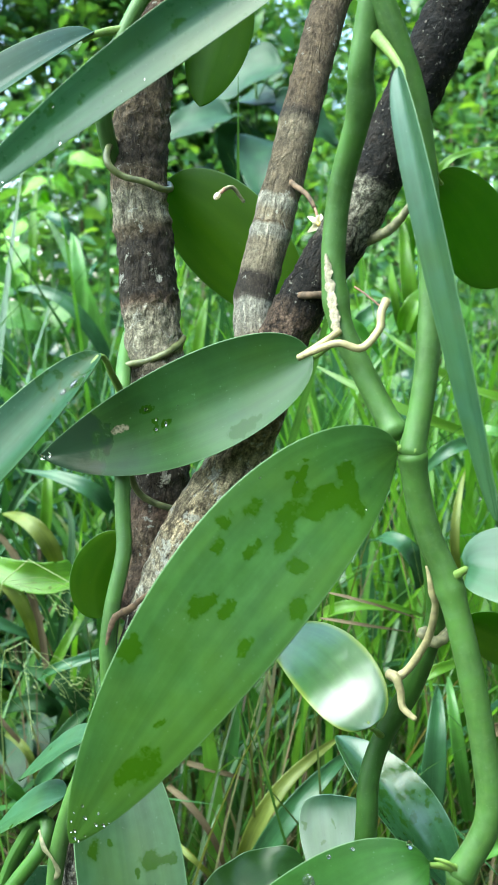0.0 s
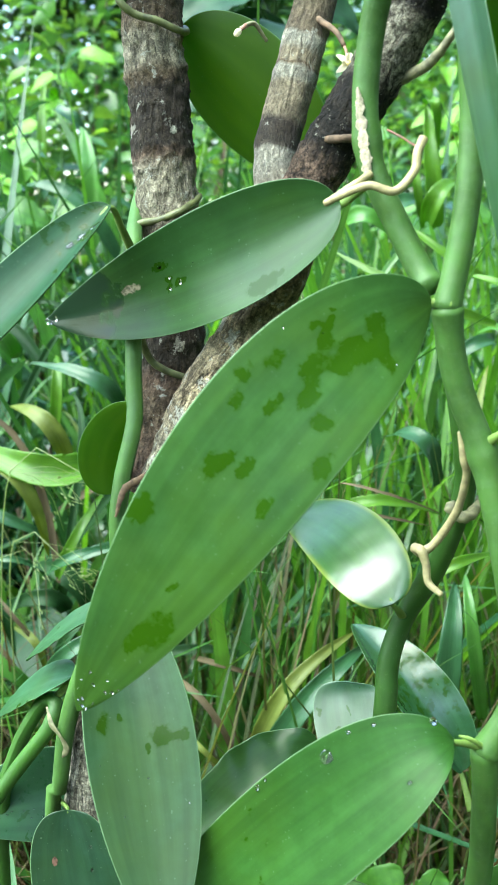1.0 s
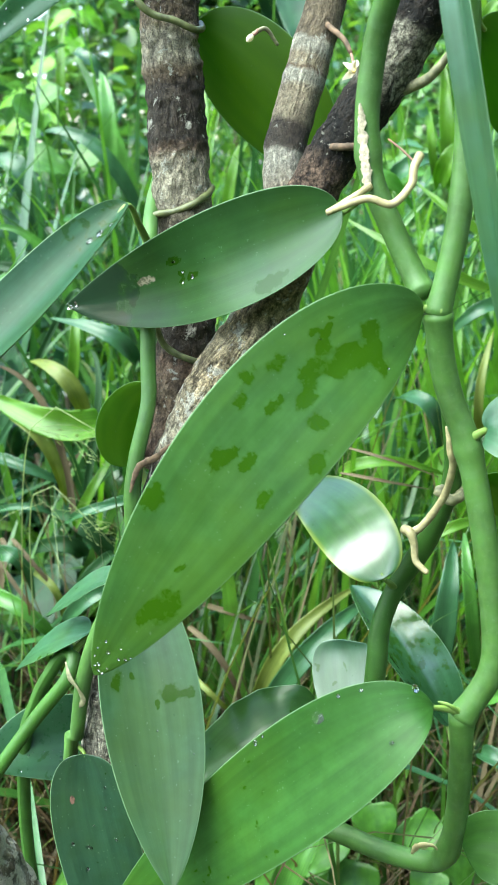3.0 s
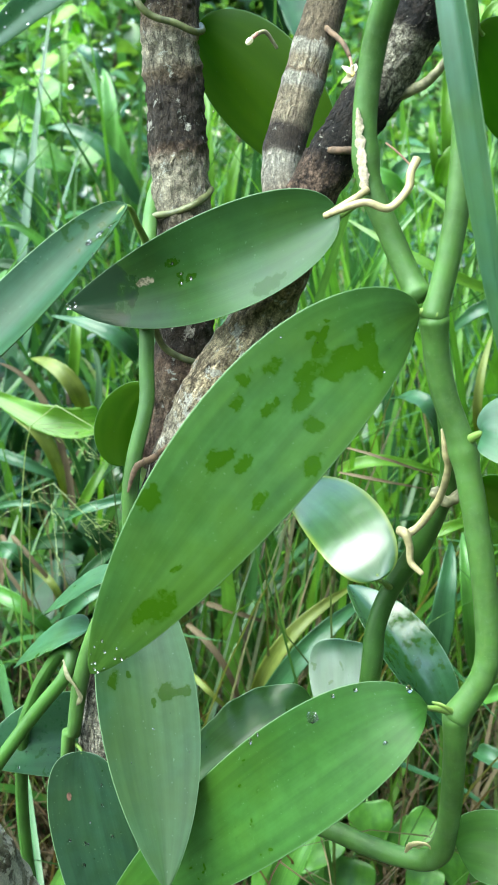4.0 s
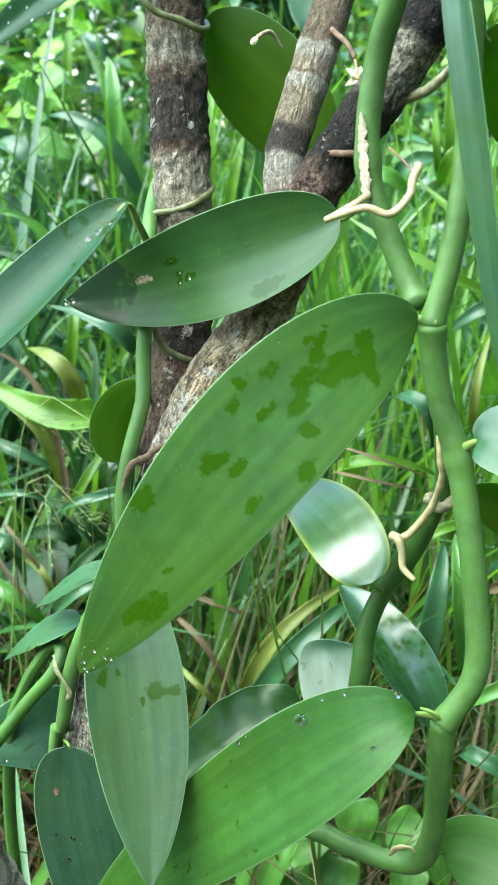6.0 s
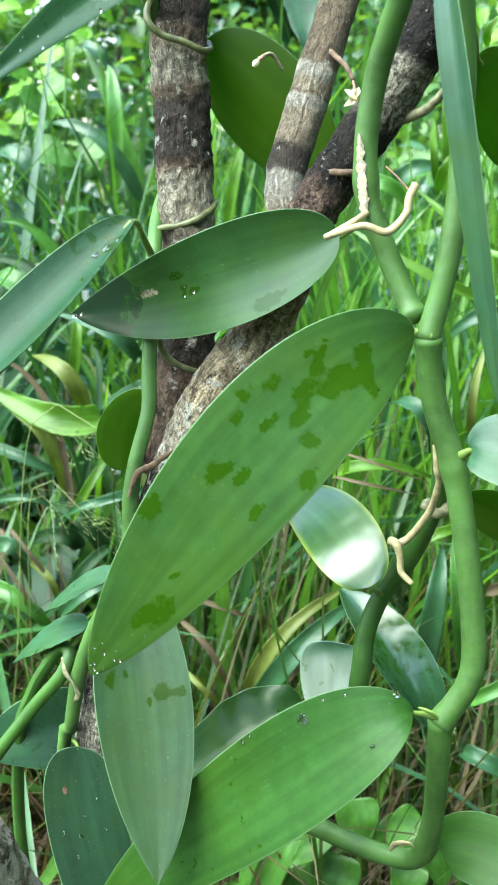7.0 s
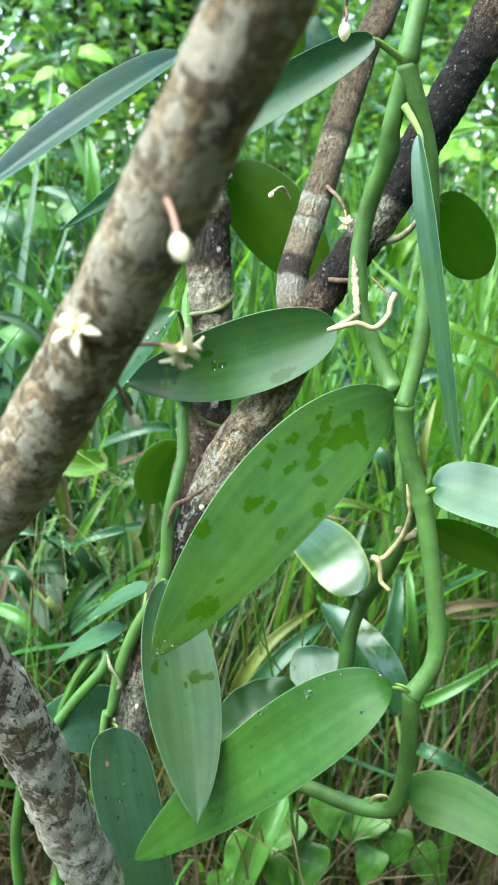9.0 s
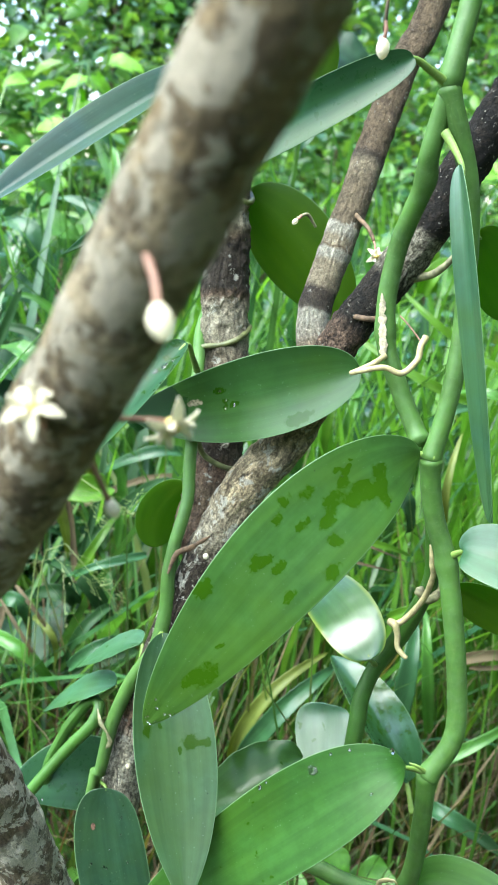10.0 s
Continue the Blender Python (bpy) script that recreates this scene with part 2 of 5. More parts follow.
SPOTS_BIG += [(0.338, 0.64, 0.06, 0.02), (0.388, 0.615, 0.04, 0.014), (0.525, 0.609, 0.05, 0.013), (0.775, 0.64, 0.05, 0.015),
              (0.9, 0.528, 0.08, 0.028), (0.613, 0.808, 0.03, 0.013), (0.763, 0.864, 0.15, 0.027), (0.62, 0.89, 0.1, 0.018), (0.088, 0.746, 0.1, 0.023)]
SPOTS_HANGING = [(0.188, 0.298, 0.06, 0.028), (0.338, 0.298, 0.035, 0.014), (0.688, 0.354, 0.11, 0.028), (0.875, 0.366, 0.07, 0.02), (0.55, 0.385, 0.02, 0.014)]
SPOTS_UPPER = [(0.312, 0.46, 0.05, 0.018), (0.463, 0.447, 0.03, 0.013), (0.53, 0.412, 0.035, 0.016), (0.55, 0.447, 0.04, 0.011), (0.88, 0.19, 0.09, 0.05)]
M_LEAF = leaf_material("leaf_green", (0.022, 0.072, 0.015), 0.35, 0.03, lo=0.69, rough=0.33)
M_LEAF_WET = leaf_material("leaf_spotted", (0.034, 0.1, 0.018), 0.27, 0.17, lo=0.63, rough=0.42, gloss=0.28, patches=SPOTS_BIG)
M_LEAF_DEEP = leaf_material("leaf_deep_green", (0.018, 0.064, 0.025), 0.55, 0.03, lo=0.68, rough=0.3, gloss=0.3)
M_LEAF_SOAKED = leaf_material("leaf_soaked_tip", (0.019, 0.063, 0.013), 0.62, 0.1, lo=0.66, rough=0.35, gloss=0.35, patches=SPOTS_UPPER, wet_tip=0.62, scar=(0.4, 0.575, 0.055, 0.035, (0.36, 0.31, 0.2)))
M_LEAF_BRIGHT = leaf_material("leaf_bright", (0.027, 0.09, 0.014), 0.8, 0.06, lo=0.7, rough=0.42, gloss=0.19)
M_LEAF_DRIP = leaf_material("leaf_dripping", (0.024, 0.066, 0.024), 0.27, 0.16, lo=0.65, gloss=0.22, rough=0.42, patches=SPOTS_HANGING)
M_LEAF_PALE = leaf_material("leaf_pale", (0.032, 0.095, 0.048), lo=0.95, gloss=0.65, rough=0.34)
M_LEAF_DARK = leaf_material("leaf_dark", (0.013, 0.042, 0.02), 0.6, 0.02, lo=0.7, share=0.08, rough=0.36, scar=(0.288, 0.248, 0.03, 0.022, (0.16, 0.08, 0.06)))
# the blue in this green stands in for sky reflected off the leaf
M_LEAF_CHANNEL = leaf_material("leaf_channelled", (0.013, 0.045, 0.034), 0.6, 0.0, lo=0.9, share=0.08, rough=0.4, gloss=0.25)
M_LEAF_FOLD = leaf_material("leaf_folded", (0.018, 0.063, 0.028), 0.06, 0.2, lo=0.7, rough=0.42, gloss=0.17, wet_band=0.1)
M_LEAF_BACK = leaf_material("leaf_underside", (0.05, 0.125, 0.005), lo=0.9, share=0.55, rough=0.5, gloss=0.3)
M_LEAF_GLOSS = leaf_material("leaf_shiny", (0.032, 0.1, 0.045), 0.5, 0.1, lo=0.72, rough=0.36, gloss=0.36, coat=0.12)
M_LEAF_GLINT = leaf_material("leaf_glinting", (0.026, 0.085, 0.03), 0.5, 0.12, lo=0.6, rough=0.2, gloss=0.8, wet_size=160.0)
M_LEAF_SKY = leaf_material("leaf_sky_sheen", (0.034, 0.09, 0.055), 0.5, 0.1, lo=0.68, rough=0.32, gloss=0.55, coat=0.3)
M_LEAF_RIMMED = leaf_material("leaf_yellow_rim", (0.04, 0.12, 0.03), 0.5, 0.1, lo=0.75, rough=0.32, gloss=0.8, coat=0.6, edge=0.5, rim_tone=(0.34, 0.4, 0.04), rim_from=0.42, coat_rough=0.17)
M_STEM = stem_material("vine_stem", (0.05, 0.122, 0.021))
# darker copy of the stem green; its colour stands for shade on the rear stem
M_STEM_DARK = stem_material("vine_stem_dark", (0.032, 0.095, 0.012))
M_PETIOLE = stem_material("petiole", (0.13, 0.22, 0.04))
M_ROOT = plain_material("aerial_root", (0.37, 0.31, 0.15), 0.55, 260.0, 0.25)
M_ROOT_OLD = plain_material("old_root", (0.2, 0.19, 0.1), 0.6, 260.0, 0.4)
M_ROOT_CLASP = plain_material("clasping_root", (0.1, 0.11, 0.038), 0.5, 200.0, 0.35)
M_CRUST = plain_material("root_crust", (0.36, 0.31, 0.21), 0.8, 500.0, 0.4, bump=0.8)
M_DRY = plain_material("dry_bract", (0.11, 0.068, 0.038), 0.8, 300.0, 0.5, 0.05)
M_PETAL = plain_material("petal", (0.64, 0.57, 0.43), 0.6, 300.0, 0.2, 0.3)
M_PEDICEL = plain_material("pedicel", (0.24, 0.12, 0.08), 0.6, 300.0, 0.25)
M_YELLOW = plain_material("flower_heart", (0.55, 0.42, 0.12), 0.6, 300.0, 0.3)
M_WATER, _t, _b, _o = material("water")
_b.inputs["Base Color"].default_value = (1, 1, 1, 1)
_b.inputs["Transmission Weight"].default_value = 1.0
_b.inputs["Roughness"].default_value = 0.09
_b.inputs["IOR"].default_value = 1.33
GREENS = [(0.015, 0.055, 0.02), (0.042, 0.14, 0.035), (0.08, 0.22, 0.036), (0.02, 0.075, 0.03), (0.085, 0.21, 0.03), (0.03, 0.1, 0.04), (0.11, 0.25, 0.035), (0.02, 0.08, 0.035), (0.05, 0.16, 0.042)]
M_GRASS = foliage_material("grass", GREENS + [(0.2, 0.19, 0.06)], 0.32, 0.35, 0.6)
M_STRAW = foliage_material("straw", [(0.08, 0.06, 0.036), (0.17, 0.135, 0.08), (0.045, 0.035, 0.022), (0.12, 0.095, 0.055)], 0.7, 0.15, 0.2)
M_FRESH = foliage_material("fresh_grass", [(0.05, 0.15, 0.018), (0.09, 0.23, 0.022), (0.03, 0.1, 0.018), (0.12, 0.28, 0.03), (0.06, 0.17, 0.02)], 0.35, 0.4, 0.4)
M_CULM = foliage_material("culms", [(0.04, 0.12, 0.018), (0.065, 0.16, 0.022), (0.09, 0.09, 0.032), (0.02, 0.06, 0.014), (0.07, 0.05, 0.028), (0.05, 0.135, 0.02), (0.016, 0.05, 0.012), (0.15, 0.12, 0.055)], 0.45, 0.3, 0.3)
M_STRAW_PALE = foliage_material("pale_straw", [(0.09, 0.068, 0.036), (0.2, 0.155, 0.088), (0.04, 0.028, 0.017), (0.12, 0.088, 0.048), (0.07, 0.042, 0.023)], 0.6, 0.2, 0.2)
M_SHRUB = foliage_material("shrub_leaves", [(0.02, 0.07, 0.022), (0.042, 0.125, 0.034), (0.095, 0.22, 0.034), (0.017, 0.06, 0.028), (0.14, 0.28, 0.038), (0.03, 0.1, 0.045), (0.05, 0.15, 0.045)], 0.35, 0.34, 0.5)
M_BLADE = foliage_material("green_blade", [(0.07, 0.2, 0.035), (0.09, 0.24, 0.04)], 0.3, 0.35, 0.6)
M_BLADE_BLUE = foliage_material("wet_blade", [(0.02, 0.07, 0.026), (0.034, 0.1, 0.04), (0.05, 0.13, 0.04)], 0.26, 0.2, 0.4)
M_HERB = foliage_material("glossy_herb", [(0.012, 0.05, 0.025), (0.03, 0.1, 0.05), (0.02, 0.07, 0.045), (0.06, 0.17, 0.05), (0.015, 0.055, 0.035)], 0.18, 0.2, 0.6, (4, 3, 1))
M_BLADE_YELLOW = foliage_material("fresh_blade", [(0.085, 0.2, 0.018), (0.12, 0.26, 0.025)], 0.35, 0.45, 0.5)
M_BLADE_OLD = foliage_material("yellowing_blade", [(0.12, 0.17, 0.03), (0.19, 0.22, 0.05)], 0.45, 0.35, 0.4)
# dark green with the shade of the undergrowth put into the colour
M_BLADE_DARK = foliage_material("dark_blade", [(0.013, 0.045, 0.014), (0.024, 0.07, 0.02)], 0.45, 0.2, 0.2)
M_STALK = foliage_material("dry_stalk", [(0.085, 0.065, 0.038), (0.13, 0.1, 0.058)], 0.7, 0.15, 0.2)
M_SEED = foliage_material("seed_head", [(0.2, 0.28, 0.1), (0.28, 0.34, 0.16)], 0.5, 0.3, 0.4)
M_TWIG = plain_material("twig", (0.12, 0.09, 0.05), 0.8, 120.0, 0.4)

# ---- helpers for shapes ----


def mesh_of(name, verts, faces, mat, uvs=None, smooth=True):
    me = bpy.data.meshes.new(name)
    me.from_pydata([tuple(v) for v in verts], [], faces)
    if uvs is not None:
        layer = me.uv_layers.new(name="UVMap")
        loops = np.empty(len(me.loops), dtype=np.int32)
        me.loops.foreach_get("vertex_index", loops)
        layer.data.foreach_set("uv", np.asarray(uvs, dtype=np.float32)[loops].ravel())
    me.materials.append(mat)
    if smooth:
        me.polygons.foreach_set("use_smooth", [True] * len(me.polygons))
    me.update()
    return me


def thing(name, origin, label, category, group="", kind=""):
    ob = new(name)
    ob.location = origin
    ob.empty_display_size = 0.02
    return tagged(ob, label, category, group, kind)


def top_of(ob):
    while ob.parent:
        ob = ob.parent
    return ob


def part(name, data, parent, label=""):
    """Hang world-space geometry (verts, faces, material, uvs) under a thing or a part."""
    verts, faces, mat, uvs = data
    o = np.array(top_of(parent).location)
    ob = new(name, mesh_of(name, np.asarray(verts) - o, faces, mat, uvs))
    ob.parent = parent
    return tagged(ob, label)


def spline(points, n):
    """A smooth line through a few points, and its share of the way at each step."""
    p = [np.array(q, float) for q in points]
    p = [2 * p[0] - p[1]] + p + [2 * p[-1] - p[-2]]
    lens = [np.linalg.norm(p[i + 1] - p[i]) for i in range(1, len(p) - 2)]
    total, out, share, run = sum(lens), [], [], 0.0
    for i in range(1, len(p) - 2):
        k = max(2, int(round(n * lens[i - 1] / total)))
        last = i == len(p) - 3
        for j in range(k + (1 if last else 0)):
            t = j / k
            a, b, c, d = p[i - 1], p[i], p[i + 1], p[i + 2]
            out.append(0.5 * (2 * b + (c - a) * t + (2 * a - 5 * b + 4 * c - d) * t * t + (3 * b - a - 3 * c + d) * t ** 3))
            share.append((run + t * lens[i - 1]) / total)
        run += lens[i - 1]
    return np.array(out), np.array(share)


def tube(points, radius, mat, n=60, sides=14, rough=0.0, freq=60.0, close=True, seed=0.0, flat=1.0):
    """A swept tube; radius is a number or a function of the share of the way; rough lumps it."""
    line, share = spline(points, n)
    tang = np.gradient(line, axis=0)
    tang /= np.linalg.norm(tang, axis=1)[:, None] + 1e-12
    side = np.cross(tang[0], (0.31, 0.87, 0.22))
    side /= np.linalg.norm(side)
    verts, uvs, faces = [], [], []
    for i, (p, t, s) in enumerate(zip(line, tang, share)):
        side = side - t * np.dot(side, t)
        side /= np.linalg.norm(side)
        up = np.cross(t, side)
        r = radius(s) if callable(radius) else radius
        for j in range(sides + 1):
            a = 2 * math.pi * (j % sides) / sides
            d = math.cos(a) * side + math.sin(a) * up * flat
            q = p + d * r
            if rough:
                k = noise.fractal(Vector(q * freq) + Vector((seed, 0, 0)), 0.8, 2.1, 3)
                k2 = noise.noise(Vector(q * freq * 0.25) + Vector((0, seed, 0)))
                q = p + d * r * (1 + rough * k + rough * 0.35 * k2)
            verts.append(q)
            uvs.append((j / sides, s))
    w = sides + 1
    for i in range(len(line) - 1):
        for j in range(sides):
            a = i * w + j
            faces.append((a, a + 1, a + w + 1, a + w))
    if close:
        for row, end in ((0, -1), (len(line) - 1, 1)):
            c = len(verts)
            verts.append(line[row] + tang[row] * end * (radius(share[row]) if callable(radius) else radius) * 0.5)
            uvs.append((0.5, share[row]))
            for j in range(sides):
                a = row * w + j
                faces.append((a + 1, a, c) if end < 0 else (a, a + 1, c))
    return verts, faces, mat, uvs


def leaf_shape(base, mid, tip, normal, width, mat, fold=0.12, a=0.5, b=0.72, thick=0.0012, wave=0.0, normal_tip=None, tail=0.04, nu=16, nv=46, curl=0.0, seed=0.0, deepen=1.2, crease=1.4, rag=0.0, skew=0.0):
    """A fleshy leaf: midrib through base, middle and tip; normal: the way its upper face looks;
    fold: how far the halves rise from the rib; wave: ripples of the rim; curl: rim rolled back."""
    base, mid, tip = (np.array(q, float) for q in (base, mid, tip))
    n0 = np.array(normal, float)
    n1 = n0 if normal_tip is None else np.array(normal_tip, float)
    c = 2 * mid - 0.5 * (base + tip)
    peak = (a / (a + b)) ** a * (b / (a + b)) ** b
    size = np.linalg.norm(tip - base)

    def at(s, u):
        p = (1 - s) ** 2 * base + 2 * s * (1 - s) * c + s * s * tip
        t = 2 * (1 - s) * (c - base) + 2 * s * (tip - c)
        t = t / np.linalg.norm(t)
        nn = n0 * (1 - s) + n1 * s
        ac = np.cross(nn, t)
        ac /= np.linalg.norm(ac)
        nl = np.cross(t, ac)
        w = 0.5 * width * max(0.0, (s ** a) * ((1 - s) ** b) / peak) * (1 + skew * (s - 0.5))
        w = max(w, 0.5 * width * tail * (1 - s) + 0.0004)
        if rag:
            w *= 1 + rag * noise.fractal(Vector((s * 10.0, seed + (3.0 if u > 0 else 0.0), 0.0)), 0.7, 2.0, 3)
        rise = fold * (1 + deepen * (1 - s) ** 3) * w * abs(u) ** crease - curl * w * u * u * abs(u)
        ripple = wave * width * noise.noise(Vector((u * 1.3 + seed, s * 7.0, seed * 3.1))) * (0.3 + abs(u))
        p = p + ac * (u * w) * math.cos(min(1.2, abs(fold) * 0.6)) + nl * (rise + ripple)
        return p, nl, w

    verts, uvs, faces = [], [], []
    w_ = nu + 1
    for face in (1, -1):
        for i in range(nv + 1):
            s = 0.5 - 0.5 * math.cos(math.pi * i / nv)
            for j in range(nu + 1):
                u = math.sin((2 * j / nu - 1) * math.pi / 2)
                p, nl, w = at(s, u)
                rib = 1 + 0.8 * math.exp(-(u * w / 0.0025) ** 2) if face < 0 else 1 - 0.5 * math.exp(-(u * w / 0.0018) ** 2)
                th = 0.5 * thick * (1 - 0.8 * abs(u) ** 6) * rib
                verts.append(p + nl * (face * th))
                uvs.append((u * 0.5 + 0.5, s))
    off = w_ * (nv + 1)
    for i in range(nv):
        for j in range(nu):
            k = i * w_ + j
            faces.append((k, k + 1, k + w_ + 1, k + w_))
            faces.append((off + k + 1, off + k, off + k + w_, off + k + w_ + 1))
        for j in (0, nu):
            k = i * w_ + j
            q = (k, k + w_, off + k + w_, off + k)
            faces.append(q if j == 0 else q[::-1])
    for i in (0, nv):
        for j in range(nu):
            k = i * w_ + j
            q = (k + 1, k, off + k, off + k + 1)
            faces.append(q if i == 0 else q[::-1])
    return (verts, faces, mat, uvs), at


def drops_shape(at, spots, mat=None):
    """Water drops lying on a leaf: (share along, share across, radius)."""
    verts, faces = [], []
    for s, u, r in spots:
        p, nl, w = at(s, u)
        nl = Vector(nl)
        turn = nl.to_track_quat("Z", "Y").to_matrix()
        k = len(verts)
        rings, sides = 4, 10
        stretch = 1.0 + 0.5 * noise.noise(Vector((s * 31, u * 17, r * 900)))
        for i in range(rings):
            e = i / rings * math.pi / 2
            for j in range(sides):
                a = 2 * math.pi * j / sides
                wob = 1 + 0.18 * noise.noise(Vector((math.cos(a) * 1.7 + s * 40, math.sin(a) * 1.7, u * 9)))
                q = Vector((math.cos(a) * math.cos(e) * r * wob, math.sin(a) * math.cos(e) * r * stretch * wob, math.sin(e) * r * 0.2))
                verts.append(np.array(turn @ q) + p + np.array(nl) * 0.0006)
        verts.append(p + np.array(nl) * (0.0006 + r * 0.2))
        for i in range(rings - 1):
            for j in range(sides):
                b0, b1 = k + i * sides + j, k + i * sides + (j + 1) % sides
                faces.append((b0, b1, b1 + sides, b0 + sides))
        for j in range(sides):
            faces.append((k + (rings - 1) * sides + j, k + (rings - 1) * sides + (j + 1) % sides, len(verts) - 1))
        faces.append(tuple(k + j for j in range(sides))[::-1])
    return verts, faces, mat or M_WATER, np.zeros((len(verts), 2))


def swell(r, nodes, end=0.0):
    """A stem radius that swells a little at its nodes."""
    return lambda s: r * (1 + sum(0.16 * math.exp(-((s - q) / 0.03) ** 2) for q in nodes)) * (1 - end * s)


def ringed(r0, r1, rings, rise=0.07, wide=0.008):
    """A tapering limb with raised rings where old leaves sat."""
    return lambda s: (r0 + (r1 - r0) * s) * (1 + sum(rise * math.exp(-((s - q) / wide) ** 2) for q in rings))


def taper(r0, r1):
    return lambda s: r0 + (r1 - r0) * s


def shares(points, stops):
    """Turn (height, colour) stops on a trunk into shares of its length."""
    line, share = spline(points, 80)
    order = np.argsort(line[:, 2])
    return [(float(np.interp(z, line[order, 2], share[order])), c) for z, c in stops]

# ---- the ground ----


def ground_height(x, y):
    return 0.05 * noise.noise(Vector((x * 0.35, y * 0.35, 3.0))) + 0.015 * noise.noise(Vector((x * 2.1, y * 2.1, 7.0)))


def build_ground():
    steps = [-600, -200, -80, -40, -20, -12, -8] + [i * 0.5 for i in range(-12, 13)] + [8, 12, 20, 40, 80, 200, 600]
    verts = [(x, y + 1, ground_height(x, y)) for y in steps for x in steps]
    n = len(steps)
    faces = [(i * n + j, i * n + j + 1, (i + 1) * n + j + 1, (i + 1) * n + j) for i in range(n - 1) for j in range(n - 1)]
    ob = new("ground", mesh_of("ground", verts, faces, plain_material("soil", (0.045, 0.032, 0.02), 0.95, 40.0, 0.5, bump=0.8), [(v[0], v[1]) for v in verts]))
    tagged(ob, "dark damp soil under tall grass", "ground", kind="structure")


build_ground()

# ---- the cocoa tree with its forked stems ----

BROWN, DARK, PALE, RED, WHITE, TAN = (0.2, 0.147, 0.094), (0.066, 0.053, 0.041), (0.44, 0.4, 0.3), (0.2, 0.128, 0.09), (0.5, 0.48, 0.4), (0.4, 0.33, 0.2)
UPRIGHT = [(-0.056, 0.522, 0.79), (-0.053, 0.537, 0.814), (-0.048, 0.555, 0.849), (-0.049, 0.565, 0.891), (-0.054, 0.575, 0.939), (-0.058, 0.58, 0.981), (-0.062, 0.585, 1.024), (-0.058, 0.595, 1.09), (-0.045, 0.602, 1.14), (-0.02, 0.61, 1.25), (0.0, 0.62, 1.5)]
MAIN = [(-0.03, 0.53, -0.03), (-0.06, 0.52, 0.3), (-0.085, 0.512, 0.52), (-0.087, 0.516, 0.625), (-0.073, 0.511, 0.7), (-0.053, 0.509, 0.767), (-0.043, 0.51, 0.8), (-0.028, 0.514, 0.836), (-0.006, 0.512, 0.871), (0.011, 0.508, 0.909), (0.02, 0.507, 0.94)]
BANDED = [(0.009, 0.512, 0.915), (0.0035, 0.53, 0.949), (0.012, 0.542, 0.99), (0.021, 0.552, 1.026), (0.027, 0.562, 1.051), (0.042, 0.58, 1.11), (0.062, 0.6, 1.17), (0.1, 0.64, 1.4)]
BLACK = [(0.014, 0.508, 0.925), (0.0245, 0.506, 0.948), (0.042, 0.502, 0.977), (0.0605, 0.499, 1.01), (0.077, 0.496, 1.049), (0.0925, 0.49, 1.082), (0.109, 0.486, 1.125), (0.17, 0.48, 1.3)]

cocoa = thing("cocoa_tree", (-0.03, 0.53, 0.0), "slender cocoa tree with forked mottled brown and grey stems", "tree")
part("trunk", tube(MAIN, lambda s: float(np.interp(s, (0, 0.5, 0.7, 0.82, 0.93, 1.0), (0.02, 0.015, 0.0132, 0.0145, 0.0145, 0.0105))), bark_material("bark_main", shares(MAIN, [(0.0, BROWN), (0.58, BROWN), (0.61, WHITE), (0.655, WHITE), (0.67, RED), (0.69, BROWN), (0.74, DARK), (0.79, DARK), (0.81, PALE), (0.835, (0.48, 0.4, 0.26)), (0.87, (0.48, 0.4, 0.26)), (0.885, TAN), (0.905, RED), (0.93, DARK)]), 0.7, 0.55, 0.35, 0.85), 260, 38, 0.11, 120.0), cocoa, "tan bark with cracks and pale lichen")
part("stem", tube(UPRIGHT, ringed(0.0162, 0.0145, [q for q, _ in shares(UPRIGHT, [(0.9, 0), (0.955, 0), (0.9955, 0), (1.05, 0), (1.1, 0)])], 0.045, 0.004), bark_material("bark_upright", shares(UPRIGHT, [(0.79, RED), (0.82, BROWN), (0.835, RED), (0.845, DARK), (0.875, DARK), (0.9, BROWN), (0.925, PALE), (0.945, PALE), (0.9535, RED), (0.957, DARK), (0.985, DARK), (0.993, BROWN), (0.999, PALE), (1.012, PALE), (1.018, BROWN), (1.03, DARK), (1.06, BROWN), (1.09, DARK), (1.12, RED), (1.2, BROWN)]), 0.6, 0.6, 0.3, 0.62), 420, 48, 0.1, 210.0, seed=4.0), cocoa, "upright stem in dark and pale bands")
part("branch", tube(BANDED, ringed(0.0106, 0.0092, [q for q, _ in shares(BANDED, [(0.955, 0), (0.99, 0), (1.005, 0), (1.05, 0), (1.07, 0)])], 0.05, 0.006), bark_material("bark_banded", shares(BANDED, [(0.93, BROWN), (0.945, WHITE), (0.952, WHITE), (0.954, DARK), (0.966, DARK), (0.968, (0.34, 0.285, 0.2)), (0.984, (0.35, 0.295, 0.205)), (0.986, WHITE), (0.9905, WHITE), (0.992, BROWN), (0.994, (0.35, 0.295, 0.205)), (0.999, (0.35, 0.295, 0.205)), (1.001, WHITE), (1.006, WHITE), (1.008, (0.22, 0.175, 0.115)), (1.03, (0.22, 0.175, 0.115)), (1.045, (0.3, 0.25, 0.17)), (1.05, DARK), (1.055, BROWN), (1.15, BROWN)]), 0.3, 0.62, 0.25, 0.45), 240, 34, 0.07, 110.0, seed=9.0), cocoa, "brown branch ringed with pale bands")
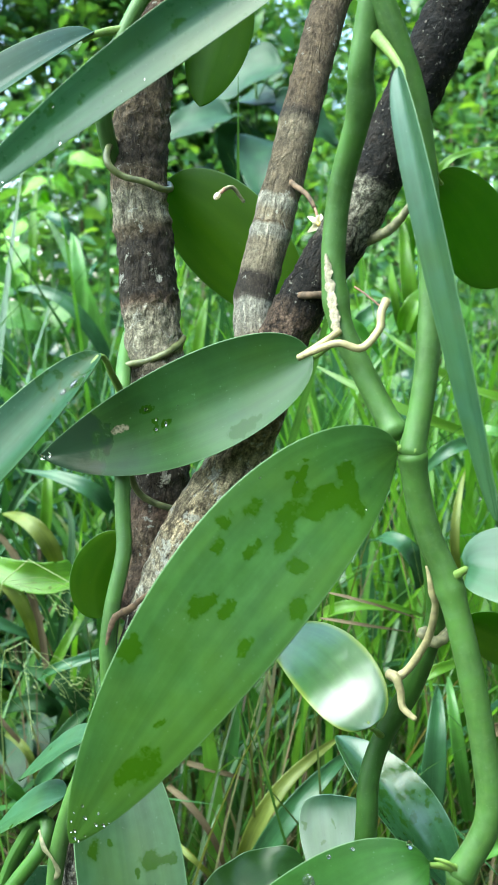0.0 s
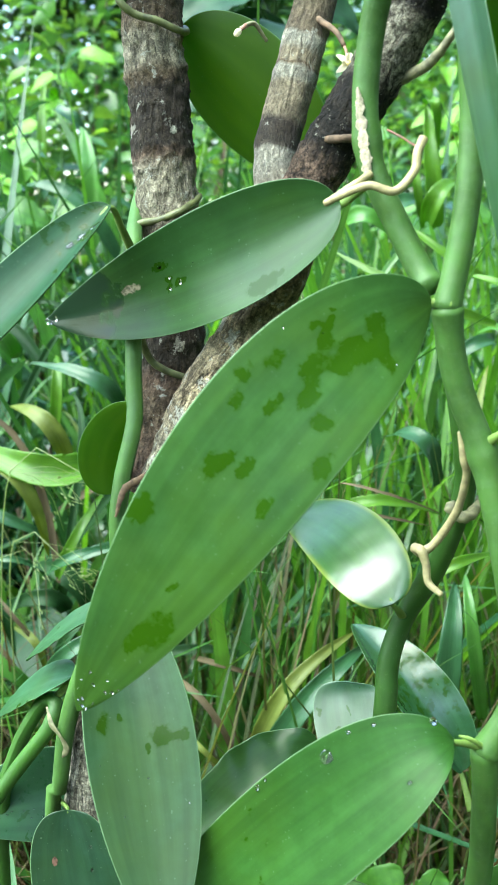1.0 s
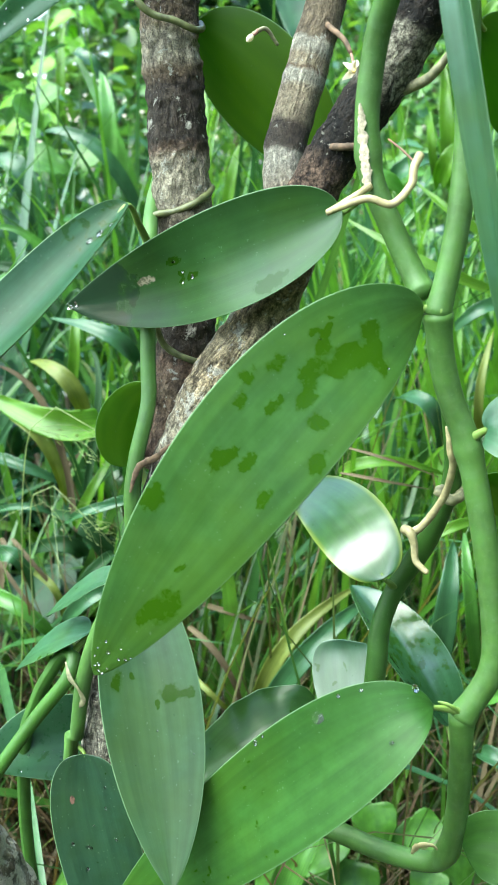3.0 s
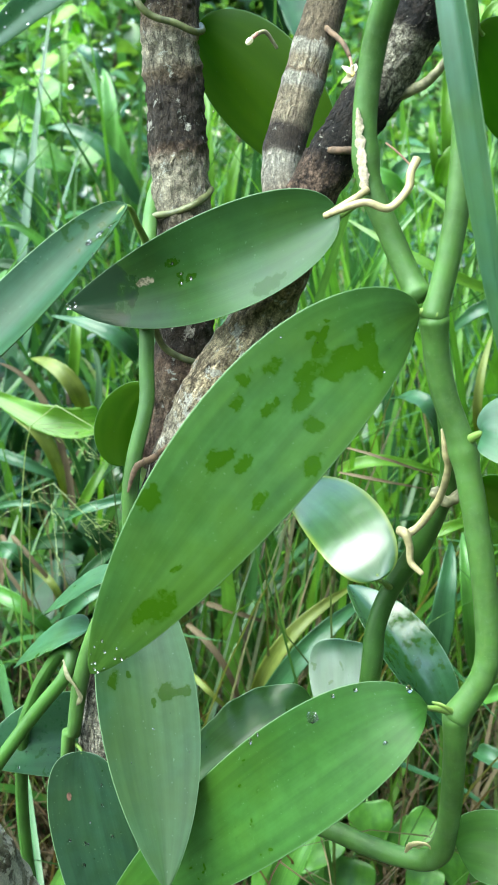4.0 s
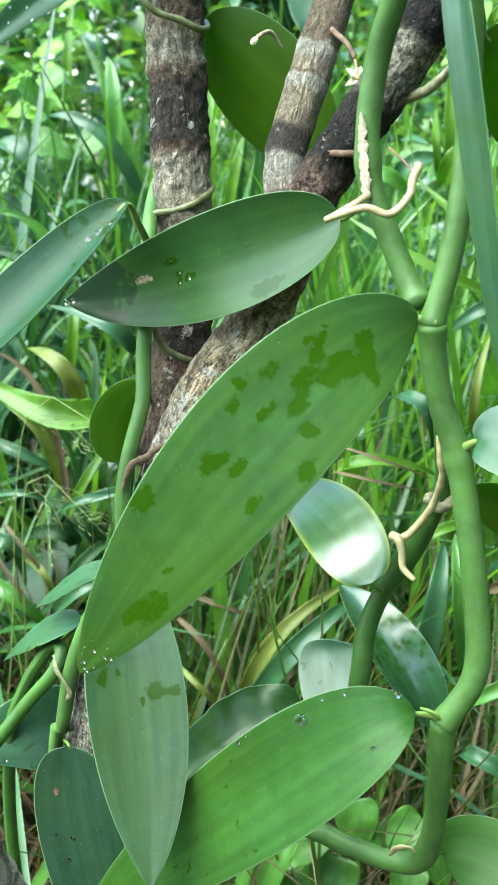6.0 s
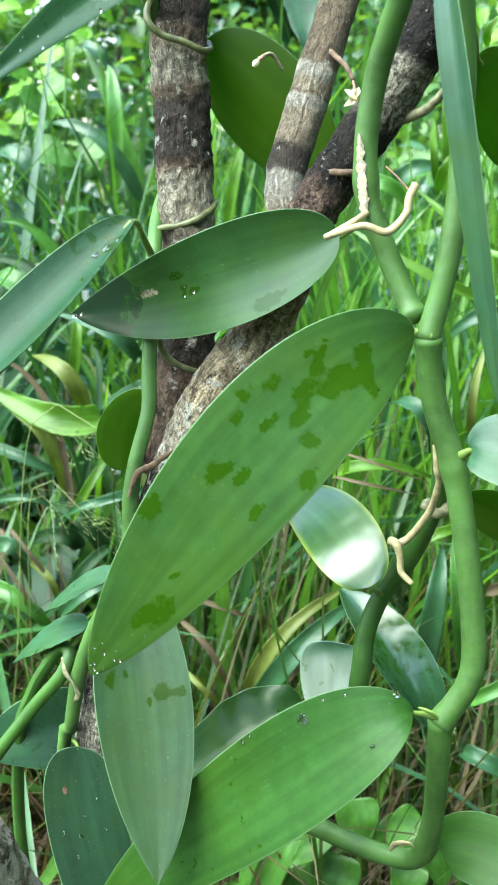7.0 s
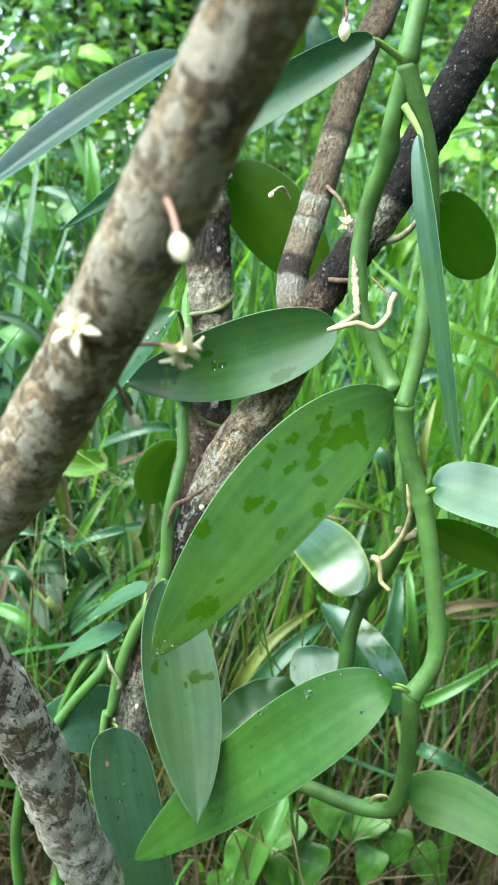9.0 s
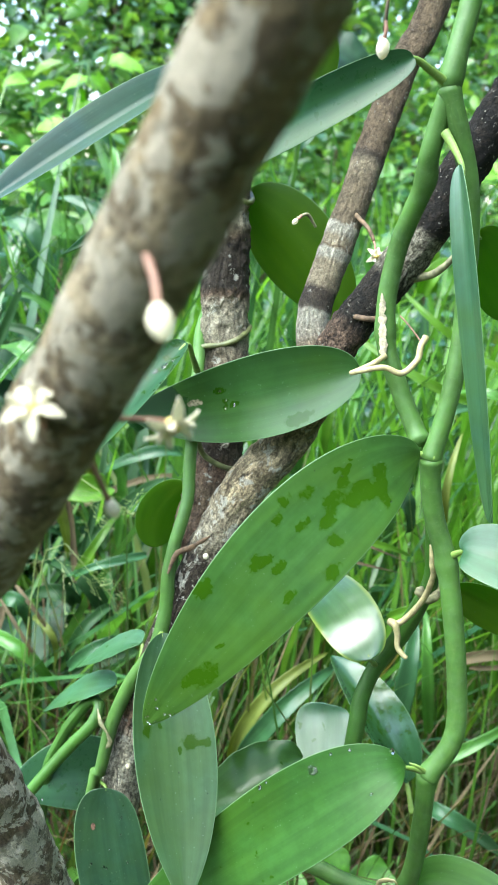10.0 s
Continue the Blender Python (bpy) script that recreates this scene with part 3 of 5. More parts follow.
part("branch", tube(BLACK, lambda s: 0.0125 + 0.001 * s, bark_material("bark_black", shares(BLACK, [(0.92, (0.12, 0.08, 0.058)), (0.945, (0.16, 0.108, 0.08)), (0.955, (0.02, 0.017, 0.014)), (0.98, (0.02, 0.017, 0.014)), (0.986, (0.36, 0.35, 0.29)), (1.008, (0.36, 0.35, 0.29)), (1.012, (0.014, 0.012, 0.01)), (1.1, (0.012, 0.01, 0.009)), (1.125, (0.12, 0.09, 0.06)), (1.2, DARK)]), 1.0, 0.68, 0.4), 240, 36, 0.09, 180.0, seed=14.0), cocoa, "blackened branch with a grey patch")
part("twig", tube([(0.058, 0.497, 0.983), (0.068, 0.488, 0.988), (0.076, 0.482, 0.998), (0.08, 0.482, 1.006)], taper(0.0026, 0.0016), M_ROOT_OLD, 20, 8, 0.15, 300.0), cocoa)
part("twig", tube([(0.022, 0.54, 1.015), (0.03, 0.53, 1.008), (0.034, 0.526, 1.001)], taper(0.0016, 0.0011), M_DRY, 14, 7, 0.2, 400.0), cocoa)
part("twig", tube([(-0.002, 0.54, 1.005), (-0.008, 0.536, 1.012), (-0.014, 0.532, 1.009)], taper(0.0009, 0.0012), M_ROOT_OLD, 14, 7, 0.2, 400.0), cocoa)


def star_flower(parent, centre, facing, size, stalk_from):
    """A small cocoa flower: five pointed sepals, five hooded petals, a short red stalk."""
    f = Vector(facing).normalized()
    turn = f.to_track_quat("Z", "Y").to_matrix()
    c = Vector(centre)
    fl = part("flower", tube([tuple(c - f * size * 0.12), tuple(c + f * size * 0.12)], size * 0.13, M_YELLOW, 4, 8), parent, "small cream star-shaped flower")
    for k in range(5):
        a = 2 * math.pi * k / 5 + 0.4 + size * 300
        d = turn @ Vector((math.cos(a), math.sin(a), 0))
        tipp = c + d * size * 0.62 - f * size * (0.1 + 0.12 * (k % 2))
        data, _ = leaf_shape(c, (c + tipp) / 2 + f * size * 0.08, tipp, f, size * 0.3, M_PETAL, 0.2, 0.55, 0.8, 0.0005, nu=6, nv=8)
        part("sepal", data, fl)
        d = turn @ Vector((math.cos(a + 0.63), math.sin(a + 0.63), 0))
        tipp = c + d * size * 0.36 + f * size * 0.3
        data, _ = leaf_shape(c, (c + tipp) / 2 + d * size * 0.1, tipp, -f, size * 0.2, M_PETAL, 0.5, 0.5, 0.5, 0.0006, nu=6, nv=8)
        part("petal", data, fl)
    s0 = Vector(stalk_from)
    part("stalk", tube([tuple(s0), tuple((s0 + c) / 2 + Vector((0, 0, 0.0012))), tuple(c - f * size * 0.1)], 0.0007, M_PEDICEL, 12, 7), fl)


def flower_bud(parent, base, tip, length):
    b, e = Vector(base), Vector(tip)
    d = (e - b).normalized()
    st = part("flower_bud", tube([tuple(e - d * 0.0006), tuple(e + d * length * 0.35), tuple(e + d * length * 0.8), tuple(e + d * length)], lambda s: length * 0.36 * (math.sin(min(1, s * 0.92 + 0.1) * math.pi)) ** 0.6 + 0.0002, M_PETAL, 18, 10), parent, "closed white flower bud")
    part("stalk", tube([tuple(b), tuple((b + e) / 2 + Vector((0.0006, -0.0006, 0))), tuple(e)], 0.0008, M_PEDICEL, 12, 7), st)


star_flower(cocoa, (0.036, 0.52, 0.992), (0.3, -0.9, 0.2), 0.011, (0.034, 0.526, 1.001))
for at, r in (((-0.0462, 0.4945, 0.796), 0.0021), ((-0.0832, 0.5005, 0.6385), 0.0018)):
    part("bark_knob", tube([(at[0], at[1] + 0.002, at[2]), (at[0], at[1] - 0.0006, at[2]), (at[0], at[1] - 0.0012, at[2])], lambda s, r=r: r * (1 - 0.5 * s * s), M_PETAL, 8, 12, 0.1, 400.0), cocoa, "round cream knob on the bark")
flower_bud(cocoa, (-0.012, 0.533, 1.011), (-0.0145, 0.531, 1.008), 0.004)

# ---- the nearer cocoa stems ----

FRONT = [(-0.165, 0.335, 0.765), (-0.178, 0.27, 0.81), (-0.136, 0.21, 0.858), (-0.1043, 0.1693, 0.9042), (-0.0867, 0.143, 0.9345), (-0.0654, 0.111, 0.9746), (-0.0406, 0.0731, 1.0244), (-0.0121, 0.0295, 1.0841), (0.022, -0.02, 1.15), (0.06, -0.07, 1.24)]
LOWER = [(0.02, 0.55, -0.03), (-0.03, 0.5, 0.25), (-0.075, 0.445, 0.45), (-0.097, 0.413, 0.557), (-0.112, 0.39, 0.612), (-0.131, 0.362, 0.685), (-0.16, 0.335, 0.755), (-0.22, 0.3, 0.86), (-0.34, 0.25, 1.1)]
near_tree = thing("cocoa_tree", (0.02, 0.55, 0.0), "leaning cocoa tree with lichen-mottled bark and small flowers on the wood", "tree")
part("trunk", tube(LOWER, ringed(0.019, 0.0165, [q for q, _ in shares(LOWER, [(0.585, 0), (0.603, 0), (0.621, 0), (0.641, 0), (0.682, 0), (0.72, 0)])], 0.035, 0.006), bark_material("bark_lower", shares(LOWER, [(0.0, BROWN), (0.45, PALE), (0.57, (0.3, 0.25, 0.18)), (0.585, (0.68, 0.65, 0.56)), (0.598, (0.6, 0.56, 0.46)), (0.602, (0.09, 0.065, 0.042)), (0.607, (0.66, 0.62, 0.53)), (0.62, (0.28, 0.22, 0.15)), (0.632, (0.7, 0.67, 0.58)), (0.64, (0.1, 0.075, 0.05)), (0.652, (0.4, 0.33, 0.24)), (0.668, (0.17, 0.125, 0.08)), (0.684, (0.6, 0.56, 0.46)), (0.69, (0.13, 0.095, 0.06)), (0.71, (0.26, 0.2, 0.13)), (0.73, (0.14, 0.1, 0.065)), (0.8, BROWN)]), 0.4, 0.465, 0.55, 0.5, 95.0, (0.15, 0.105, 0.064), (0.76, 0.69, 0.56)), 260, 40, 0.11, 110.0, seed=21.0), near_tree, "rough grey trunk patched with white lichen")
part("branch", tube(FRONT, lambda s: float(np.interp(s, (0, 0.338, 0.7, 1), (0.0142, 0.0134, 0.0098, 0.008))), bark_material("bark_front", [(0.0, BROWN), (0.36, (0.44, 0.35, 0.22)), (0.45, (0.38, 0.29, 0.175)), (0.49, (0.28, 0.2, 0.11)), (0.525, (0.46, 0.37, 0.24)), (0.56, (0.52, 0.43, 0.29)), (0.6, (0.32, 0.235, 0.13)), (0.68, (0.36, 0.27, 0.155)), (0.78, (0.36, 0.27, 0.16)), (1.0, BROWN)], 0.25, 0.49, 0.75, 0.45, 120.0, (0.11, 0.08, 0.046), (0.62, 0.55, 0.42)), 170, 28, 0.07, 80.0, seed=33.0), near_tree, "smooth tan and cream mottled branch")
star_flower(near_tree, (-0.0713, 0.0952, 0.9716), (-0.2, -0.7, 0.6), 0.0112, (-0.07, 0.102, 0.966))
star_flower(near_tree, (-0.0457, 0.1333, 0.9623), (0.5, -0.5, -0.6), 0.0128, (-0.0655, 0.124, 0.963))
flower_bud(near_tree, (-0.0482, 0.0735, 1.0065), (-0.0445, 0.0665, 0.9978), 0.0062)
flower_bud(near_tree, (-0.067, 0.133, 0.954), (-0.0595, 0.1346, 0.9405), 0.0045)
part("twig", tube([(-0.305, 0.265, 1.02), (-0.2, 0.29, 1.16), (-0.06, 0.31, 1.2), (0.003, 0.322, 1.165), (0.0072, 0.324, 1.088)], taper(0.002, 0.0007), M_TWIG, 50, 8, 0.1, 200.0), near_tree)
flower_bud(near_tree, (0.0072, 0.324, 1.092), (0.0075, 0.324, 1.0845), 0.0072)
for at, r in (((-0.0466, 0.07, 1.0156), 0.0018), ((-0.041, 0.064, 1.023), 0.0013)):
    part("bark_knob", tube([(at[0], at[1] + 0.003, at[2]), (at[0], at[1] - 0.0004, at[2]), (at[0], at[1] - 0.001, at[2])], lambda s, r=r: r * (1 - 0.5 * s * s), M_CRUST, 8, 12, 0.1, 400.0), near_tree, "round cream knob on the bark")

# ---- the climbing orchid vines ----

UPPER = [(0.12, 0.47, 1.35), (0.075, 0.455, 1.22), (0.061, 0.45, 1.157), (0.058, 0.446, 1.123), (0.055, 0.442, 1.103), (0.053, 0.44, 1.084)]
OUTER = [(0.053, 0.44, 1.084), (0.062, 0.441, 1.063), (0.072, 0.445, 1.037), (0.078, 0.45, 1.006), (0.08, 0.452, 0.985), (0.082, 0.452, 0.962), (0.081, 0.448, 0.932), (0.078, 0.445, 0.907), (0.0742, 0.442, 0.888)]
INNER = [(0.053, 0.442, 1.08), (0.051, 0.444, 1.066), (0.049, 0.446, 1.05), (0.0495, 0.453, 1.035), (0.043, 0.466, 1.005), (0.0405, 0.468, 0.98), (0.041, 0.466, 0.959), (0.045, 0.464, 0.941), (0.055, 0.46, 0.921), (0.0645, 0.454, 0.903), (0.0682, 0.449, 0.896)]
MIDDLE = [(0.0745, 0.442, 0.8885), (0.078, 0.444, 0.869), (0.0835, 0.444, 0.851), (0.092, 0.442, 0.831), (0.1, 0.436, 0.801), (0.108, 0.43, 0.76), (0.11, 0.425, 0.729), (0.098, 0.422, 0.704)]
BOTTOM = [(0.098, 0.422, 0.706), (0.101, 0.428, 0.671), (0.1035, 0.44, 0.633), (0.1012, 0.452, 0.603), (0.088, 0.462, 0.5935), (0.066, 0.47, 0.594), (0.04, 0.48, 0.597), (-0.002, 0.5, 0.59), (-0.04, 0.52, 0.56)]
REAR = [(0.085, 0.478, 0.86), (0.092, 0.485, 0.827), (0.096, 0.492, 0.801), (0.092, 0.497, 0.779), (0.085, 0.505, 0.754), (0.073, 0.51, 0.728), (0.066, 0.506, 0.706), (0.065, 0.502, 0.683), (0.06, 0.502, 0.645), (0.035, 0.506, 0.6), (-0.025, 0.52, 0.545), (-0.06, 0.532, 0.45), (-0.04, 0.54, 0.2), (0.0, 0.54, 0.0)]
LEFT = [(0.0, 0.59, 1.3), (-0.045, 0.575, 1.14), (-0.058, 0.568, 1.113), (-0.066, 0.565, 1.097), (-0.077, 0.56, 1.067), (-0.0775, 0.572, 1.041), (-0.066, 0.605, 1.0), (-0.062, 0.607, 0.965), (-0.069, 0.578, 0.928), (-0.066, 0.541, 0.905), (-0.064, 0.522, 0.848), (-0.0625, 0.514, 0.825), (-0.067, 0.505, 0.8), (-0.069, 0.5, 0.777), (-0.068, 0.499, 0.758), (-0.072, 0.496, 0.731), (-0.086, 0.5, 0.702), (-0.0965, 0.502, 0.668), (-0.102, 0.504, 0.63), (-0.107, 0.508, 0.608), (-0.105, 0.53, 0.4), (-0.09, 0.56, 0.0)]

vine = thing("orchid_vine", (0.05, 0.54, 0.0), "thick green climbing orchid vine with large fleshy leaves", "vine")
part("stem", tube(UPPER, swell(0.0057, [0.98]), M_STEM, 50, 16, 0.02, 60), vine)
part("stem", tube(OUTER, swell(0.0054, [0.0, 1.0]), M_STEM, 80, 16, 0.02, 60), vine)
part("stem", tube(INNER, swell(0.0055, [0.22, 0.66, 1.0]), M_STEM, 90, 16, 0.02, 60), vine)
part("stem", tube(MIDDLE, swell(0.0059, [0.0, 0.33, 1.0]), M_STEM, 90, 16, 0.02, 60), vine)
part("stem", tube(BOTTOM, swell(0.0056, [0.0, 0.35]), M_STEM, 80, 16, 0.02, 60), vine)
part("stem", tube(REAR, swell(0.005, [0.12, 0.2]), M_STEM_DARK, 110, 14, 0.02, 60), vine, "rear stem with shade put into its green")

left_vine = thing("orchid_vine", (-0.09, 0.56, 0.0), "slim green orchid vine climbing the upright cocoa stem", "vine")
part("stem", tube(LEFT, swell(0.0041, [0.2, 0.45, 0.5]), M_STEM, 150, 14, 0.02, 60), left_vine)


def leaf(parent, base, mid, tip, normal, width, mat=None, stalk=None, drops=(), label="", **more):
    data, at = leaf_shape(base, mid, tip, normal, width, mat or M_LEAF, **more)
    ob = part("leaf", data, parent, label)
    if stalk:
        b = np.array(base, float)
        inner, up, _ = at(0.05, 0.0)
        part("petiole", tube([stalk, tuple((np.array(stalk) + b) / 2 + np.array((0, 0, 0.0006)) - up * 0.0008), tuple(b - up * 0.0014), tuple(inner - up * 0.0016)], taper(0.0026, 0.0012), M_PETIOLE, 20, 10, flat=0.7), ob)
    small = [d for d in drops if d[2] < 0.0012]
    if small:
        tagged(part("water_drops", drops_shape(at, small), ob), kind="stuff")
    for d in drops:
        if d[2] >= 0.0012:
            part("water_drop", drops_shape(at, [d]), ob)
    return ob, at


rng = random.Random(5)


def scatter_drops(n, s0, s1, r0=0.0003, r1=0.0009, u=0.85):
    return [(rng.uniform(s0, s1), rng.uniform(-u, u), rng.uniform(r0, r1) ** 1.0) for _ in range(n)]


# upper leaf pointing back and down
leaf(vine, (0.0318, 0.4715, 0.9291), (-0.0527, 0.5135, 0.8888), (-0.1132, 0.5484, 0.8696), (0.02, -0.923, 0.362), 0.0513, M_LEAF_SOAKED, (0.046, 0.461, 0.94), [(0.46, -0.38, 0.0013), (0.412, 0.06, 0.0011), (0.447, 0.1, 0.0009), (0.44, -0.1, 0.0007), (0.36, -0.2, 0.0005)] + scatter_drops(4, 0.93, 0.985, 0.0006, 0.0016, 0.95), "dull green leaf with a wet tip and a scar", normal_tip=(-0.05, -1.0, 0.0), fold=0.157, a=0.411, b=0.981, crease=2.0, deepen=1.0)
# the large front leaf
leaf(vine, (0.0679, 0.4415, 0.8906), (0.0101, 0.4, 0.8514), (-0.0655, 0.3818, 0.7388), (-0.115, -0.955, 0.039), 0.0586, M_LEAF_WET, (0.0755, 0.4375, 0.8895), scatter_drops(4, 0.1, 0.6, 0.0003, 0.0006) + scatter_drops(14, 0.95, 0.993, 0.0003, 0.0009, 0.95), "broad light green leaf spotted with wet patches", fold=0.043, a=0.565, b=0.703, crease=2.0, skew=0.5)
# hanging leaf
leaf(left_vine, (-0.068, 0.488, 0.7439), (-0.0455, 0.4326, 0.6723), (-0.0324, 0.3896, 0.6227), (0.109, -0.874, 0.455), 0.0501, M_LEAF_DRIP, (-0.0715, 0.494, 0.732), scatter_drops(5, 0.4, 0.55, 0.0003, 0.0006), "pointed grey-green leaf hanging down", fold=0.122, a=0.543, b=0.948, crease=2.2)
# low front leaf
leaf(vine, (0.083, 0.4139, 0.7138), (0.0322, 0.4076, 0.6833), (-0.0738, 0.4382, 0.5576), (-0.125, -0.749, 0.627), 0.0544, M_LEAF_BRIGHT, (0.097, 0.42, 0.708), [(0.441, -0.7, 0.0034), (0.105, -0.9, 0.0017), (0.291, 0.43, 0.0012), (0.366, -0.88, 0.0011), (0.298, -0.85, 0.0011), (0.59, -0.93, 0.0013), (0.57, -0.95, 0.0009)], "broad bright green leaf with water drops", fold=0.088, a=0.914, b=0.694, crease=2.0)
# dark leaf low down
leaf(left_vine, (-0.0962, 0.4968, 0.6229), (-0.0828, 0.4793, 0.5693), (-0.0473, 0.4507, 0.4802), (-0.009, -0.97, 0.2), 0.0477, M_LEAF_DARK, (-0.107, 0.516, 0.618), [(0.428, -0.6, 0.0011), (0.453, -0.27, 0.0013), (0.46, -0.2, 0.0008), (0.453, 0.45, 0.0012), (0.528, -0.42, 0.0013), (0.217, 0.5, 0.0009), (0.316, 0.38, 0.001), (0.379, -0.02, 0.0005)], "dark blue-green leaf with a brown scar", fold=0.074, a=0.382, b=0.474)
# folded leaf
leaf(left_vine, (-0.0729, 0.5097, 0.9275), (-0.1332, 0.4591, 0.856), (-0.1574, 0.4105, 0.8316), (-0.541, -0.78, 0.294), 0.0419, M_LEAF_FOLD, (-0.066, 0.538, 0.905), [(0.08, 0.1, 0.0024), (0.105, -0.08, 0.0021), (0.055, 0.35, 0.0016)] + scatter_drops(8, 0.1, 0.7), "folded green leaf with a shiny wet side", crease=2.0, deepen=0.3, fold=0.41, a=0.442, b=0.625)
# long leaf near the top
leaf(vine, (0.0312, 0.4242, 1.0939), (-0.054, 0.4153, 1.0366), (-0.1394, 0.4447, 0.977), (-0.169, -0.965, 0.02), 0.024, M_LEAF_DEEP, (0.052, 0.438, 1.085), scatter_drops(10, 0.4, 0.9), "long drooping green leaf with pale wet streaks", normal_tip=(-0.15, -0.98, 0.1), fold=0.189, a=0.381, b=0.875, crease=2.0)
# channelled leaf
leaf(left_vine, (-0.082, 0.556, 1.093), (-0.136, 0.52, 1.049), (-0.197, 0.49, 0.996), (-0.4, -0.82, 0.4), 0.031, M_LEAF_CHANNEL, (-0.068, 0.563, 1.096), (), "long channelled leaf with its bluish sky sheen coloured in", crease=1.05, deepen=0.3, fold=0.45, a=0.45, b=0.55)
leaf(left_vine, (-0.008, 0.6, 1.132), (-0.02, 0.6, 1.096), (-0.029, 0.6, 1.064), (0.1, 0.95, 0.1), 0.036, M_LEAF_BACK, (-0.012, 0.583, 1.22), (), "short leaf seen from its pale underside", fold=0.1)
# leaves seen against the light
leaf(left_vine, (-0.05, 0.603, 1.021), (-0.009, 0.597, 0.986), (0.03, 0.592, 0.942), (0.2, 0.95, 0.2), 0.06, M_LEAF_BACK, (-0.07, 0.59, 1.02), (), "broad olive leaf seen from its underside", fold=0.1, a=0.5, b=0.6)
leaf(vine, (0.09, 0.5, 1.013), (0.115, 0.52, 0.988), (0.128, 0.53, 0.962), (-0.1, 0.95, 0.1), 0.04, M_LEAF_BACK, (0.08, 0.455, 1.02), (), "blunt olive leaf seen from its underside", fold=0.05, a=0.42, b=0.4)
leaf(left_vine, (-0.066, 0.552, 0.825), (-0.082, 0.558, 0.8), (-0.083, 0.56, 0.775), (-0.1, 0.95, 0.1), 0.034, M_LEAF_BACK, (-0.062, 0.52, 0.826), (), "small round leaf seen from its underside", fold=0.05, a=0.45, b=0.45)
# narrow leaf seen edge on
leaf(vine, (0.062, 0.425, 1.046), (0.0765, 0.405, 0.976), (0.103, 0.4, 0.868), (-0.9, -0.36, 0.2), 0.021, M_LEAF_PALE, (0.054, 0.438, 1.062), (), "narrow grey-green leaf seen nearly edge on", normal_tip=(-0.92, -0.3, 0.1), fold=0.2, a=0.45, b=0.4)
# leaves at the outer side
leaf(vine, (0.0987, 0.4317, 0.8411), (0.1193, 0.4167, 0.8434), (0.1813, 0.3842, 0.8355), (-0.197, -0.757, 0.606), 0.0376, M_LEAF_GLOSS, (0.093, 0.44, 0.833), (), "shiny leaf reflecting the pale sky", fold=0.154, a=0.557, b=0.409)
leaf(vine, (0.105, 0.468, 0.806), (0.138, 0.46, 0.795), (0.178, 0.45, 0.781), (0.0, -0.9, -0.3), 0.03, M_LEAF_BACK, (0.098, 0.445, 0.815), (), "shaded leaf below the shiny one", fold=0.2)
leaf(vine, (0.1121, 0.4528, 0.6088), (0.1491, 0.4359, 0.6151), (0.2094, 0.3947, 0.594), (-0.1, -0.795, 0.607), 0.0375, M_LEAF_BRIGHT, (0.102, 0.452, 0.608), (), "light green leaf low on the vine", fold=0.115, a=0.327, b=0.524)
# shiny curled leaf and those behind
leaf(vine, (0.0625, 0.4714, 0.7505), (0.0386, 0.5118, 0.7715), (0.0126, 0.571, 0.7605), (-0.17, -0.76, 0.63), 0.0403, M_LEAF_RIMMED, (0.072, 0.508, 0.73), (), "small shiny curled leaf with a yellow rim", fold=-0.042, a=0.372, b=0.673, crease=2.0, normal_tip=(-0.36, -0.69, 0.63))
leaf(vine, (0.058, 0.57, 0.6), (0.055, 0.6, 0.628), (0.053, 0.61, 0.645), (-0.33, -0.72, 0.61), 0.044, M_LEAF_SKY, (0.04, 0.53, 0.57), (), "blunt pale leaf behind the stem", fold=0.05, a=0.4, b=0.35)
leaf(vine, (0.125, 0.595, 0.595), (0.09, 0.62, 0.64), (0.06, 0.66, 0.662), (0.5, -0.75, 0.4), 0.045, M_LEAF_GLINT, (0.13, 0.585, 0.575), (), "folded shiny leaf with a bright rim", fold=0.45)
leaf(vine, (0.035, 0.52, 0.648), (-0.003, 0.5, 0.633), (-0.05, 0.48, 0.6), (-0.1, -0.55, 0.82), 0.045, M_LEAF, (0.065, 0.505, 0.66), (), "wavy leaf half hidden by the low one", fold=0.25, wave=0.1)
leaf(left_vine, (-0.084, 0.52, 0.72), (-0.106, 0.541, 0.703), (-0.132, 0.56, 0.676), (-0.1, -0.4, 0.9), 0.028, M_LEAF_GLOSS, (-0.082, 0.51, 0.7), (), "thin leaf held out flat", fold=0.1, a=0.5, b=0.95, wave=0.02, seed=1.3)
leaf(left_vine, (-0.101, 0.54, 0.677), (-0.128, 0.557, 0.66), (-0.157, 0.575, 0.629), (-0.1, -0.42, 0.9), 0.027, M_LEAF_GLOSS, (-0.1135, 0.544, 0.6595), (), "thin leaf held out flat", fold=0.1, a=0.5, b=0.95, wave=0.02, seed=1.3)
leaf(left_vine, (-0.092, 0.57, 0.582), (-0.128, 0.565, 0.588), (-0.175, 0.55, 0.575), (-0.05, -0.86, 0.45), 0.054, M_LEAF_DEEP, (-0.104, 0.525, 0.59), scatter_drops(20, 0.2, 0.8), "wet leaf covered in drops", fold=0.1)

